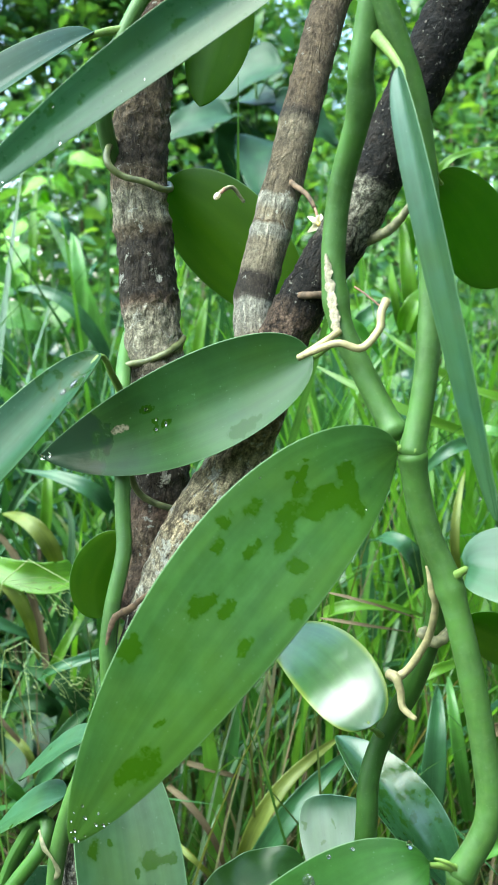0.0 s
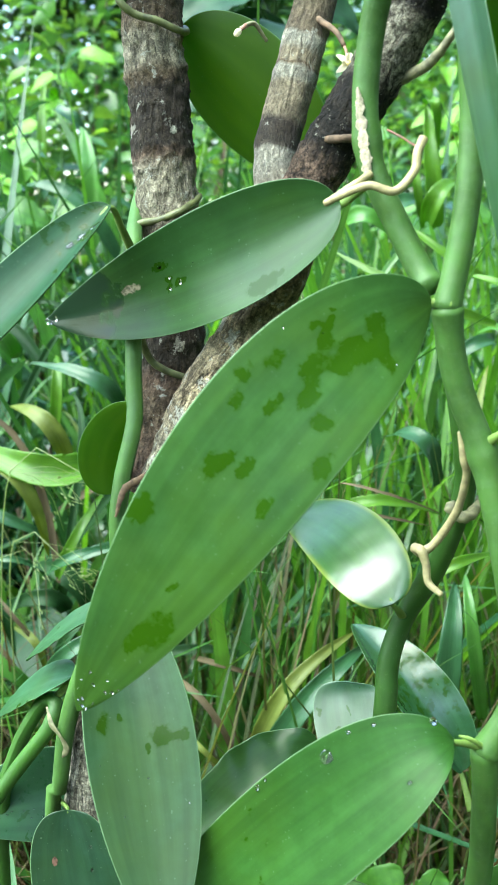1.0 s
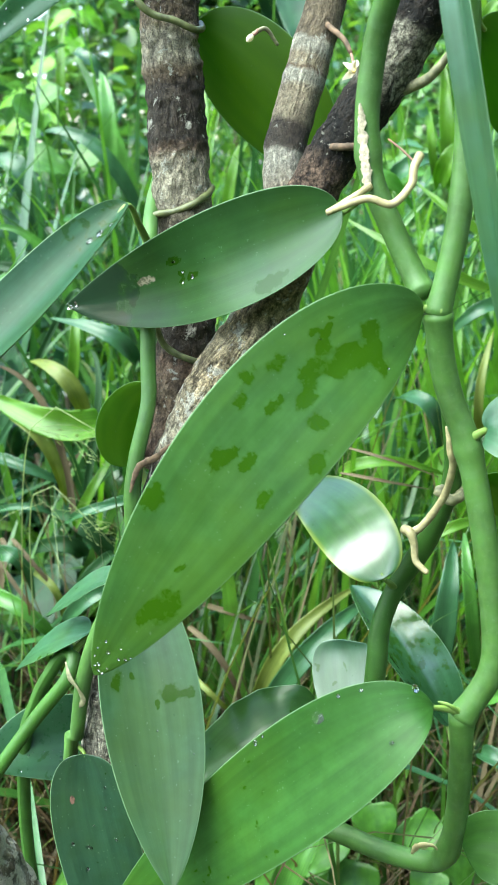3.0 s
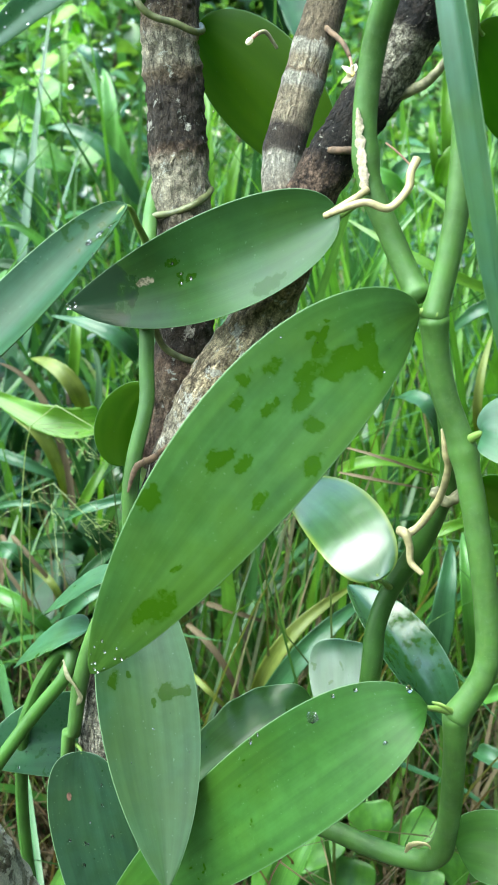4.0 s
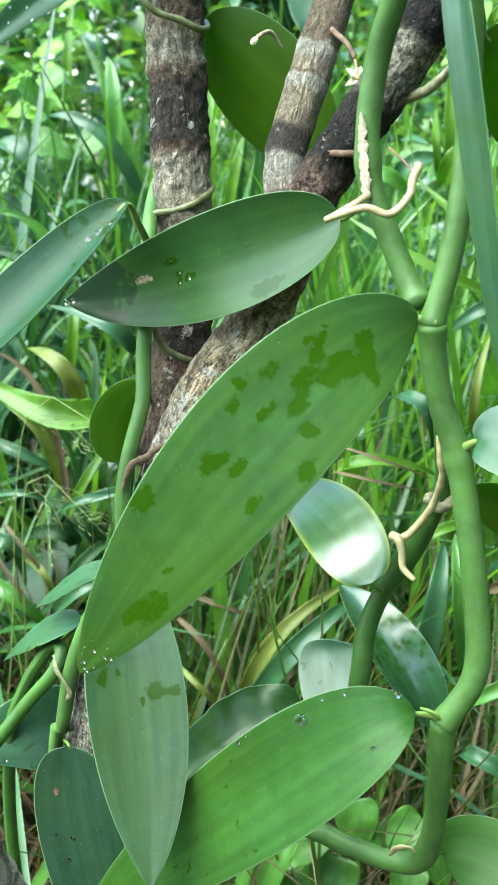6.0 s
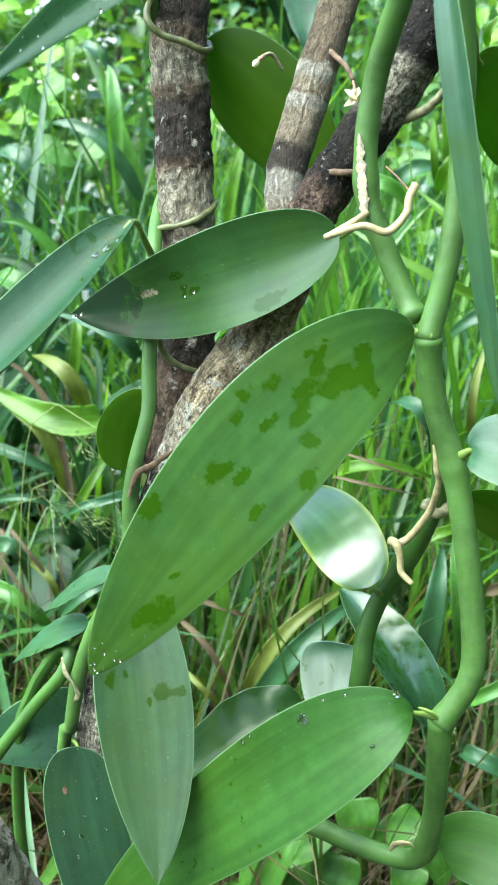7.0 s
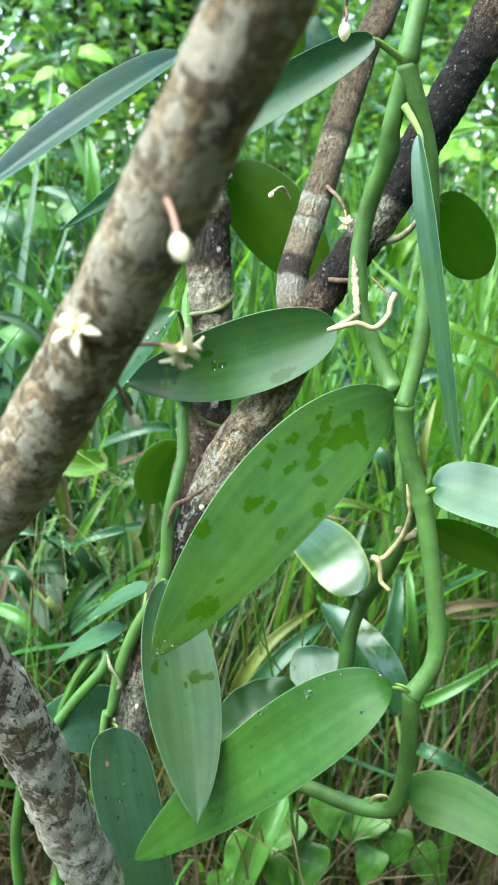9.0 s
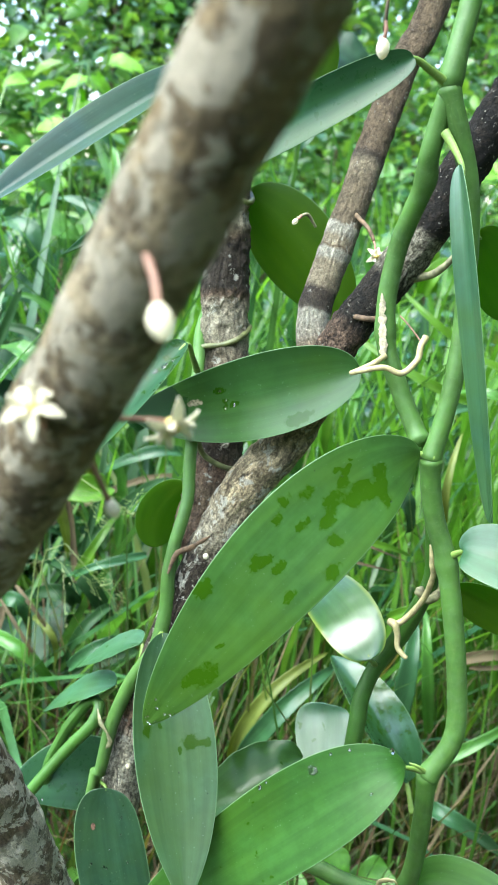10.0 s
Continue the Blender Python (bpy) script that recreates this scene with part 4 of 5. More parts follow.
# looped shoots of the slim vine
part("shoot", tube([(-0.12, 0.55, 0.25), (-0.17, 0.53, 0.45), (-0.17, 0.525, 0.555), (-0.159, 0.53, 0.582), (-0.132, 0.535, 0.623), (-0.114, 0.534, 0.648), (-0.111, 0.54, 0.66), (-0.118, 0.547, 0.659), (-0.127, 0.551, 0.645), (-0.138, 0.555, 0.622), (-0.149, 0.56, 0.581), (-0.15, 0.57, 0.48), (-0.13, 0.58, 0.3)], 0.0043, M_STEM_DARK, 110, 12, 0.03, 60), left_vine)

# aerial roots
part("aerial_root", tube([(0.043, 0.458, 0.941), (0.035, 0.453, 0.9355), (0.025, 0.457, 0.929)], taper(0.0017, 0.0015), M_ROOT, 30, 10, 0.12, 200.0), vine, "pale yellow aerial root")
part("aerial_root", tube([(0.025, 0.457, 0.929), (0.033, 0.45, 0.933), (0.042, 0.446, 0.936), (0.052, 0.446, 0.934), (0.0595, 0.448, 0.942), (0.0605, 0.45, 0.949), (0.063, 0.452, 0.955)], taper(0.0015, 0.0019), M_ROOT, 60, 10, 0.1, 200.0), vine, "pale yellow aerial root")
crust, _ = leaf_shape((0.0365, 0.4612, 0.975), (0.0385, 0.4595, 0.959), (0.0415, 0.4575, 0.941), (-0.45, -0.9, 0.05), 0.0046, M_CRUST, -0.3, 0.45, 0.2, 0.0005, 0.08, nu=12, nv=170, seed=5.1, rag=0.55)
part("root_crust", crust, vine, "flaking whitish crust of an old root")
part("thread", tube([(0.052, 0.489, 0.961), (0.0565, 0.475, 0.957), (0.0615, 0.4535, 0.951)], 0.0005, M_PEDICEL, 20, 6, 0.1, 300.0), vine, "thin reddish thread")
part("aerial_root", tube([(0.084, 0.447, 0.837), (0.0855, 0.4455, 0.826), (0.088, 0.449, 0.8175), (0.0865, 0.458, 0.7995), (0.0795, 0.466, 0.7825), (0.0732, 0.466, 0.7775), (0.0702, 0.463, 0.7805)], taper(0.0015, 0.0021), M_ROOT, 70, 10, 0.12, 200.0), vine, "pale yellow aerial root")
part("aerial_root", tube([(0.0698, 0.463, 0.7805), (0.0722, 0.459, 0.7805), (0.0745, 0.458, 0.7745), (0.0757, 0.456, 0.767), (0.081, 0.452, 0.763)], taper(0.0023, 0.0014), M_ROOT, 50, 10, 0.1, 200.0), vine, "pale yellow aerial root")
part("old_sheath", tube([(0.088, 0.487, 0.794), (0.094, 0.485, 0.789), (0.1, 0.488, 0.791), (0.104, 0.494, 0.796)], lambda s: 0.0032 - 0.001 * s, M_ROOT_OLD, 24, 9, 0.3, 300.0), vine, "withered grey sheath round the stem")
for pts in ([(-0.072, 0.585, 1.045), (-0.0765, 0.568, 1.036), (-0.0755, 0.561, 1.0265), (-0.068, 0.5625, 1.0205), (-0.057, 0.5645, 1.018), (-0.0475, 0.569, 1.0145), (-0.0445, 0.585, 1.0165), (-0.047, 0.602, 1.021)],
            [(-0.069, 0.556, 0.917), (-0.064, 0.556, 0.9195), (-0.056, 0.5565, 0.921), (-0.044, 0.5565, 0.926), (-0.038, 0.567, 0.931), (-0.0365, 0.574, 0.934)],
            [(-0.063, 0.535, 0.866), (-0.057, 0.536, 0.852), (-0.045, 0.5365, 0.845), (-0.034, 0.538, 0.8425)]):
    part("aerial_root", tube(pts, 0.0019, M_ROOT_CLASP, 60, 10, 0.08, 200.0), left_vine, "greenish root clasping the trunk")
part("dry_bract", tube([(-0.045, 0.488, 0.812), (-0.056, 0.492, 0.802), (-0.065, 0.496, 0.795), (-0.069, 0.494, 0.782)], lambda s: 0.0006 + 0.0013 * math.sin(s * 3.1), M_DRY, 30, 8, 0.3, 300.0, flat=0.4), left_vine, "shrivelled brown bract")
part("dry_bract", tube([(-0.107, 0.503, 0.677), (-0.104, 0.499, 0.67), (-0.099, 0.497, 0.664), (-0.0965, 0.498, 0.657), (-0.0995, 0.499, 0.651)], lambda s: 0.0007 + 0.001 * abs(math.sin(s * 6)), M_ROOT_OLD, 30, 8, 0.35, 300.0, flat=0.4), left_vine, "shrivelled brown bract")
part("old_sheath", tube([(0.098, 0.446, 0.612), (0.094, 0.445, 0.616), (0.088, 0.449, 0.612), (0.0855, 0.453, 0.604)], lambda s: 0.0006 + 0.0011 * math.sin(s * 3.1), M_ROOT, 24, 9, 0.5, 300.0, flat=0.5), vine, "withered pale sheath at the bend of the stem")
part("old_sheath", tube([(0.096, 0.418, 0.708), (0.092, 0.416, 0.713), (0.086, 0.418, 0.714)], lambda s: 0.0006 + 0.0007 * math.sin(s * 3.1), M_PETIOLE, 20, 9, 0.25, 300.0, flat=0.6), vine, "yellowish dry sheath at a leaf base")
part("root_band", tube([(0.026, 0.494, 0.957), (0.033, 0.489, 0.957), (0.043, 0.49, 0.958)], 0.0018, M_DRY, 20, 8, 0.2, 300.0), vine, "brown root band across the bark")

# ---- grass and undergrowth ----


def blades(rows, mat_uv=7):
    """Grass blades as creased strips: rows of (x, y, z, height, lean direction, lean, width, droop)."""
    verts, faces, uvs = [], [], []
    seg = mat_uv
    for x, y, z, h, az, lean, w, droop in rows:
        k = len(verts)
        dx, dy = math.cos(az), math.sin(az)
        px, py = -dy, dx
        cx, cz, ang = 0.0, 0.0, math.pi / 2 - lean
        for i in range(seg + 1):
            s = i / seg
            ww = w * 0.5 * (min(1, 0.45 + s * 2.0)) * (1 - s ** 2.2) + 0.0002
            for q, (side, dip) in enumerate(((-1, 0.0), (0, -0.35), (1, 0.0))):
                verts.append((x + dx * cx + px * side * ww, y + dy * cx + py * side * ww, z + cz + dip * ww))
                uvs.append((0.5 + 0.5 * side, s))
            cx += math.cos(ang) * h / seg
            cz += math.sin(ang) * h / seg
            ang -= droop / seg * (0.4 + 1.6 * s)
        for i in range(seg):
            for q in (0, 1):
                a = k + i * 3 + q
                faces.append((a, a + 1, a + 4, a + 3))
    return verts, faces, uvs


def stuff(name, verts, faces, uvs, mat, label, category):
    ob = new(name, mesh_of(name, verts, faces, mat, uvs))
    return tagged(ob, label, category, kind="stuff")


g = random.Random(11)


def field(n, x0, x1, y0, y1, h0, h1, w0, w1, droop=1.4, lean=0.35, clear=False):
    rows = []
    for _ in range(n):
        y = y0 + (y1 - y0) * g.random() ** 1.3
        x = g.uniform(x0, x1) * (0.35 + 0.65 * y / y1)
        if clear and y < 1.7 and x > 0.08:
            continue
        rows.append((x, y, ground_height(x, y - 1) - 0.01, g.uniform(h0, h1), g.uniform(0, 6.283), abs(g.gauss(0, lean)), g.uniform(w0, w1), abs(g.gauss(0.5, 0.5)) * droop))
    return rows


stuff("grass", *blades(field(1500, -1.9, 1.9, 1.0, 3.2, 0.45, 1.05, 0.014, 0.034, clear=True)), M_GRASS, "tall green grass with long arching blades", "grass")
stuff("fine_grass", *blades(field(1800, -1.6, 1.6, 0.85, 2.6, 0.3, 0.75, 0.004, 0.011, clear=True)), M_GRASS, "fine upright grass stems", "grass")
stuff("tall_grass", *blades(field(1800, -4.0, 4.0, 1.9, 7.0, 0.6, 1.35, 0.018, 0.045)), M_GRASS, "taller grass further back", "grass")
stuff("wet_grass", *blades(field(1500, -2.4, 2.4, 1.2, 4.5, 0.6, 1.35, 0.01, 0.026, 2.2, 0.45)), M_BLADE_BLUE, "wet blue-green blades catching the sky", "grass")
stuff("dry_grass", *blades(field(2600, -1.2, 1.2, 0.75, 2.2, 0.15, 0.6, 0.003, 0.009, 2.2, 0.7)), M_STRAW, "dead straw among the grass stems", "grass")


def stems(n, xs, ys, hs, ws, lean, droop, toward=None):
    """Thin blades that rise from the ground in a patch, mostly upright or leaning one way."""
    rows = []
    for _ in range(n):
        x, y = g.uniform(*xs), g.uniform(*ys)
        az = g.uniform(0, 6.283) if toward is None else g.gauss(toward, 0.7)
        rows.append((x, y, ground_height(x, y - 1) - 0.01, g.uniform(*hs), az, abs(g.gauss(lean, lean * 0.6)), g.uniform(*ws), abs(g.gauss(droop, droop * 0.7))))
    return rows


stuff("upright_grass", *blades(stems(240, (0.07, 0.62), (1.0, 1.9), (0.75, 1.2), (0.006, 0.022), 0.12, 0.4), 9), M_FRESH, "dense upright fresh green grass", "grass")
stuff("thin_grass", *blades(stems(430, (-0.16, 0.42), (0.78, 1.3), (0.4, 0.85), (0.003, 0.007), 0.2, 0.5), 8), M_CULM, "thin green and straw coloured grass stems", "grass")
stuff("bent_straw", *blades(stems(1000, (-0.5, 0.42), (0.75, 1.2), (0.3, 0.72), (0.0015, 0.0045), 0.55, 1.2), 8), M_STRAW_PALE, "fine bent straw in the undergrowth", "grass")


def rough_meadow(n):
    """Lower grass over the clearing on all sides, kept short round the stems."""
    rows = []
    while len(rows) < n:
        x, y = g.uniform(-5, 5), g.uniform(-6, 7)
        if abs(x) < 1.2 and 0.85 < y < 3:
            continue
        tall = g.uniform(0.12, 0.3) if abs(x) < 0.6 and y > -0.8 else g.uniform(0.2, 0.42) if abs(x) < 1.2 and -1.5 < y < 1.0 else g.uniform(0.2, 0.6)
        rows.append((x, y, ground_height(x, y - 1) - 0.01, tall, g.uniform(0, 6.283), abs(g.gauss(0, 0.5)), g.uniform(0.012, 0.035) * min(1.0, 0.3 + tall * 2), abs(g.gauss(0.8, 0.5)) * 1.5))
    return rows


stuff("meadow_grass", *blades(rough_meadow(24000), 4), M_GRASS, "rough green grass round the clearing", "grass")

BLADE_KINDS = {
    "G": (M_BLADE, "long arching green grass blade"),
    "B": (M_BLADE_BLUE, "wet blue-green blade catching the sky"),
    "Y": (M_BLADE_YELLOW, "fresh yellow-green grass blade"),
    "O": (M_BLADE_OLD, "yellowing blade with a dry edge"),
    "S": (M_STALK, "dry brown grass stalk"),
    "D": (M_BLADE_DARK, "blade darkened to stand for shade"),
}


def blade(base, mid, tip, width, kind):
    """One broad grass blade that stands out from the rest."""
    mat, label = BLADE_KINDS[kind]
    k = noise.noise(Vector((base[0] * 37, base[2] * 29, width * 500)))
    data, _ = leaf_shape(base, mid, tip, (0.5 * k, -0.75, 0.55 + 0.4 * k), width, mat, 0.3, 0.22, 0.6, 0.0005, nu=6, nv=18, tail=0.15, wave=0.15, seed=k * 9)
    verts, faces, m, uvs = data
    o = np.array(base)
    ob = new("grass_blade", mesh_of("grass_blade", np.asarray(verts) - o, faces, m, uvs))
    ob.location = base
    tagged(ob, label, "grass blade", "grass blades")


blade((-0.293, 2.0, 0.775), (-0.342, 1.98, 0.959), (-0.431, 2.02, 1.125), 0.0306, "G")
blade((-0.426, 2.0, 1.12), (-0.385, 1.98, 1.098), (-0.35, 2.02, 1.042), 0.0283, "B")
blade((-0.274, 1.8, 0.856), (-0.349, 1.78, 0.957), (-0.447, 1.82, 0.975), 0.0256, "B")
blade((-0.338, 1.9, 0.869), (-0.339, 1.88, 1.007), (-0.362, 1.92, 1.085), 0.0314, "G")
blade((-0.425, 1.7, 0.79), (-0.445, 1.68, 0.909), (-0.518, 1.72, 0.919), 0.0444, "B")
blade((-0.496, 2.2, 1.023), (-0.492, 2.18, 1.11), (-0.493, 2.22, 1.201), 0.0232, "Y")
blade((-0.341, 2.1, 0.905), (-0.423, 2.08, 0.935), (-0.507, 2.12, 0.94), 0.0173, "Y")
blade((-0.493, 1.9, 0.78), (-0.483, 1.88, 0.873), (-0.496, 1.92, 0.953), 0.0247, "G")
blade((-0.183, 1.0, 0.679), (-0.232, 0.98, 0.682), (-0.311, 1.02, 0.702), 0.0333, "Y")
blade((-0.211, 1.05, 0.677), (-0.231, 1.03, 0.721), (-0.276, 1.07, 0.727), 0.0194, "O")
blade((-0.276, 1.0, 0.682), (-0.235, 0.98, 0.656), (-0.227, 1.02, 0.578), 0.0160, "O")
blade((-0.213, 1.0, 0.563), (-0.189, 0.98, 0.616), (-0.167, 1.02, 0.651), 0.0111, "Y")
blade((-0.197, 0.9, 0.607), (-0.165, 0.88, 0.631), (-0.135, 0.92, 0.625), 0.0079, "B")
blade((-0.296, 0.95, 0.505), (-0.246, 0.93, 0.492), (-0.217, 0.97, 0.43), 0.0165, "G")
blade((-0.166, 1.1, 0.724), (-0.194, 1.08, 0.758), (-0.266, 1.12, 0.766), 0.0202, "B")
blade((-0.259, 1.2, 0.655), (-0.25, 1.18, 0.73), (-0.259, 1.22, 0.761), 0.0146, "Y")
blade((-0.339, 1.1, 0.535), (-0.279, 1.08, 0.553), (-0.249, 1.12, 0.515), 0.0081, "B")
blade((-0.368, 1.2, 0.576), (-0.305, 1.18, 0.564), (-0.265, 1.22, 0.53), 0.0160, "B")
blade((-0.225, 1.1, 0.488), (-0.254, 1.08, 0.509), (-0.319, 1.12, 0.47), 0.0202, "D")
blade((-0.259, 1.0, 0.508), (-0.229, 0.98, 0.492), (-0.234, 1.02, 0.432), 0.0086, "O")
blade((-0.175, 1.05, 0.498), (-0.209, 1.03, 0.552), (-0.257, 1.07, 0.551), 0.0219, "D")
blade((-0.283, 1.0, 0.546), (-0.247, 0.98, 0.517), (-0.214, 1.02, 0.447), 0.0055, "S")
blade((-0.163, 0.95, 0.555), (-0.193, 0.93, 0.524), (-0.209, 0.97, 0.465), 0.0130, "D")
blade((-0.308, 1.0, 0.518), (-0.271, 0.98, 0.532), (-0.265, 1.02, 0.465), 0.0185, "B")
blade((0.194, 1.3, 0.918), (0.182, 1.28, 0.994), (0.178, 1.32, 1.065), 0.0220, "Y")
blade((0.175, 1.3, 1.062), (0.184, 1.28, 1.054), (0.193, 1.32, 1.002), 0.0157, "Y")
blade((0.177, 1.3, 0.914), (0.166, 1.28, 0.967), (0.166, 1.32, 1.007), 0.0126, "Y")
blade((0.088, 1.2, 0.77), (0.113, 1.18, 0.853), (0.176, 1.22, 0.923), 0.0102, "G")
blade((0.245, 1.2, 0.857), (0.187, 1.18, 0.891), (0.14, 1.22, 0.929), 0.0131, "Y")
blade((0.202, 0.95, 0.833), (0.135, 0.93, 0.858), (0.053, 0.97, 0.897), 0.0118, "Y")
blade((0.233, 1.1, 0.803), (0.2, 1.08, 0.795), (0.176, 1.12, 0.755), 0.0162, "B")
blade((0.204, 1.0, 0.684), (0.196, 0.98, 0.738), (0.212, 1.02, 0.788), 0.0099, "O")
blade((0.154, 0.95, 0.681), (0.139, 0.93, 0.73), (0.108, 0.97, 0.724), 0.0224, "B")
blade((0.062, 0.95, 0.651), (0.103, 0.93, 0.672), (0.167, 0.97, 0.649), 0.0130, "Y")
blade((0.057, 0.8, 0.722), (0.094, 0.78, 0.719), (0.139, 0.82, 0.694), 0.0030, "S")
blade((0.055, 0.8, 0.7), (0.091, 0.78, 0.701), (0.131, 0.82, 0.683), 0.0030, "S")
blade((0.125, 0.8, 0.643), (0.148, 0.78, 0.665), (0.185, 0.82, 0.661), 0.0101, "Y")
blade((0.155, 0.85, 0.483), (0.157, 0.83, 0.57), (0.165, 0.87, 0.617), 0.0224, "B")
blade((0.203, 0.9, 0.473), (0.185, 0.88, 0.566), (0.183, 0.92, 0.607), 0.0135, "G")
blade((-0.008, 0.85, 0.445), (0.018, 0.83, 0.527), (0.08, 0.87, 0.568), 0.0160, "O")
blade((0.002, 0.82, 0.466), (0.04, 0.8, 0.539), (0.087, 0.84, 0.568), 0.0207, "B")
blade((0.067, 1.2, 0.673), (0.07, 1.18, 0.753), (0.086, 1.22, 0.808), 0.0131, "Y")
blade((0.11, 1.3, 0.635), (0.105, 1.28, 0.73), (0.129, 1.32, 0.783), 0.0173, "G")
blade((0.124, 1.3, 0.918), (0.148, 1.28, 0.947), (0.194, 1.32, 0.949), 0.0236, "B")
blade((0.077, 1.2, 0.92), (0.107, 1.18, 0.928), (0.146, 1.22, 0.89), 0.0204, "G")
blade((-0.122, 1.8, 0.765), (-0.106, 1.78, 0.92), (-0.081, 1.82, 0.968), 0.0213, "Y")
blade((-0.13, 1.6, 0.82), (-0.135, 1.58, 0.956), (-0.145, 1.62, 1.054), 0.0191, "Y")
blade((-0.08, 0.9, 0.503), (-0.038, 0.88, 0.467), (-0.021, 0.92, 0.38), 0.0067, "S")
blade((-0.071, 0.85, 0.478), (-0.045, 0.83, 0.465), (-0.025, 0.87, 0.421), 0.0053, "O")
blade((-0.076, 1.0, 0.48), (-0.035, 0.98, 0.479), (0.002, 1.02, 0.448), 0.0062, "S")
blade((0.184, 0.78, 0.508), (0.216, 0.76, 0.541), (0.272, 0.8, 0.56), 0.0128, "G")
blade((0.194, 0.8, 0.444), (0.233, 0.78, 0.438), (0.303, 0.82, 0.375), 0.0172, "B")
blade((0.158, 0.9, 1.052), (0.165, 0.88, 1.076), (0.227, 0.92, 1.091), 0.0079, "Y")
blade((0.219, 0.9, 0.56), (0.254, 0.88, 0.582), (0.313, 0.92, 0.568), 0.0123, "S")
blade((0.236, 0.9, 0.555), (0.262, 0.88, 0.569), (0.314, 0.92, 0.562), 0.0056, "S")
blade((0.303, 1.1, 0.837), (0.231, 1.08, 0.863), (0.195, 1.12, 0.869), 0.0135, "Y")
blade((0.328, 1.2, 0.776), (0.273, 1.18, 0.807), (0.235, 1.22, 0.797), 0.0175, "G")
blade((0.052, 0.75, 0.416), (0.021, 0.73, 0.335), (0.005, 0.77, 0.225), 0.0286, "G")
blade((0.171, 1.2, 0.925), (0.179, 1.18, 0.957), (0.203, 1.22, 0.972), 0.0219, "Y")
blade((-0.308, 1.2, 0.758), (-0.327, 1.18, 0.79), (-0.375, 1.22, 0.789), 0.0321, "G")
blade((-0.117, 1.2, 0.677), (-0.177, 1.18, 0.669), (-0.26, 1.22, 0.603), 0.0175, "B")
blade((-0.129, 1.3, 0.591), (-0.193, 1.28, 0.565), (-0.222, 1.32, 0.514), 0.0236, "B")
blade((-0.127, 0.95, 0.621), (-0.176, 0.93, 0.61), (-0.221, 0.97, 0.575), 0.0106, "B")
blade((-0.178, 0.8, 0.551), (-0.147, 0.78, 0.588), (-0.12, 0.82, 0.582), 0.0131, "B")
blade((-0.29, 0.95, 0.552), (-0.244, 0.93, 0.5), (-0.227, 0.97, 0.446), 0.0045, "S")

# half of these are darkened blades that fill in for shade low down
br = random.Random(21)
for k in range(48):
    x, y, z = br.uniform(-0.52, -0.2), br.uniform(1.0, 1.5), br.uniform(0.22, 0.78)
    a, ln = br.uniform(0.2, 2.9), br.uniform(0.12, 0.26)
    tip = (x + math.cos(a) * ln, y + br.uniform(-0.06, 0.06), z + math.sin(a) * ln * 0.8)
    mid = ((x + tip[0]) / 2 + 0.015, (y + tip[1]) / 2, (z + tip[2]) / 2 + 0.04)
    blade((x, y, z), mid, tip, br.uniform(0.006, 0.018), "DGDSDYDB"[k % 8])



def leaf_cards(rows):
    """Small bent leaves: (place, way, face, length, width)."""
    verts, faces, uvs = [], [], []
    for p, d, f, ln, w in rows:
        d = d / (np.linalg.norm(d) + 1e-9)
        side = np.cross(d, f)
        side /= np.linalg.norm(side) + 1e-9
        up = np.cross(side, d)
        k = len(verts)
        for s, ww, dip in ((0, 0, 0), (0.3, 0.45, 0.04), (0.65, 0.42, 0.02), (1, 0, -0.14)):
            c = p + d * ln * s + up * ln * dip
            if ww:
                verts += [c - side * w * ww + up * w * 0.12, c, c + side * w * ww + up * w * 0.12]
                uvs += [(0.1, s), (0.5, s), (0.9, s)]
            else:
                verts.append(c)
                uvs.append((0.5, s))
        faces += [(k, k + 2, k + 1), (k, k + 3, k + 2), (k + 1, k + 2, k + 5, k + 4), (k + 2, k + 3, k + 6, k + 5), (k + 4, k + 5, k + 7), (k + 5, k + 6, k + 7)]
    return verts, faces, uvs


nr = np.random.default_rng(3)


def shrub(x, y, height, spread, n, size, mat, label, name="shrub"):
    """A bush: a few limbs from the ground and a ragged crown of leaves round their ends."""
    z0 = ground_height(x, y - 1)
    ob = thing(name, (x, y, z0), label, "shrub" if name == "shrub" else "tree", "undergrowth")
    ends = []
    for k in range(7):
        a = nr.uniform(0, 6.283)
        r = spread * nr.uniform(0.15, 0.6)
        e = np.array((x + math.cos(a) * r, y + math.sin(a) * r, z0 + height * nr.uniform(0.45, 0.95)))
        m = np.array((x, y, z0)) * 0.5 + e * 0.5 + nr.normal(0, 0.06, 3) * spread
        part("limb", tube([(x, y, z0 - 0.02), tuple(m), tuple(e)], taper(0.012 + 0.012 * height, 0.004), M_TWIG, 12, 6), ob)
        for f in (0.45, 0.62, 0.8, 1.0):
            ends.append((1 - f) * np.array((x, y, z0)) * 0.6 + (1 - (1 - f) * 0.6) * e if f < 1 else e)
    rows = []
    for _ in range(n):
        e = ends[nr.integers(len(ends))]
        p = e + nr.normal(0, 1, 3) * np.array((spread * 0.22, spread * 0.22, height * 0.13))
        p[2] = max(p[2], z0 + 0.03)
        d = nr.normal(0, 1, 3) * np.array((1, 1, 0.5)) + np.array((0, 0, -0.25))
        f = np.array((0, 0, 1.0)) + nr.normal(0, 0.45, 3)
        ln = size * nr.uniform(0.6, 1.4)
        rows.append((p, d, f, ln, ln * nr.uniform(0.4, 0.6)))
    verts, faces, uvs = leaf_cards(rows)
    part("crown", (verts, faces, mat, uvs), ob)
    return ob


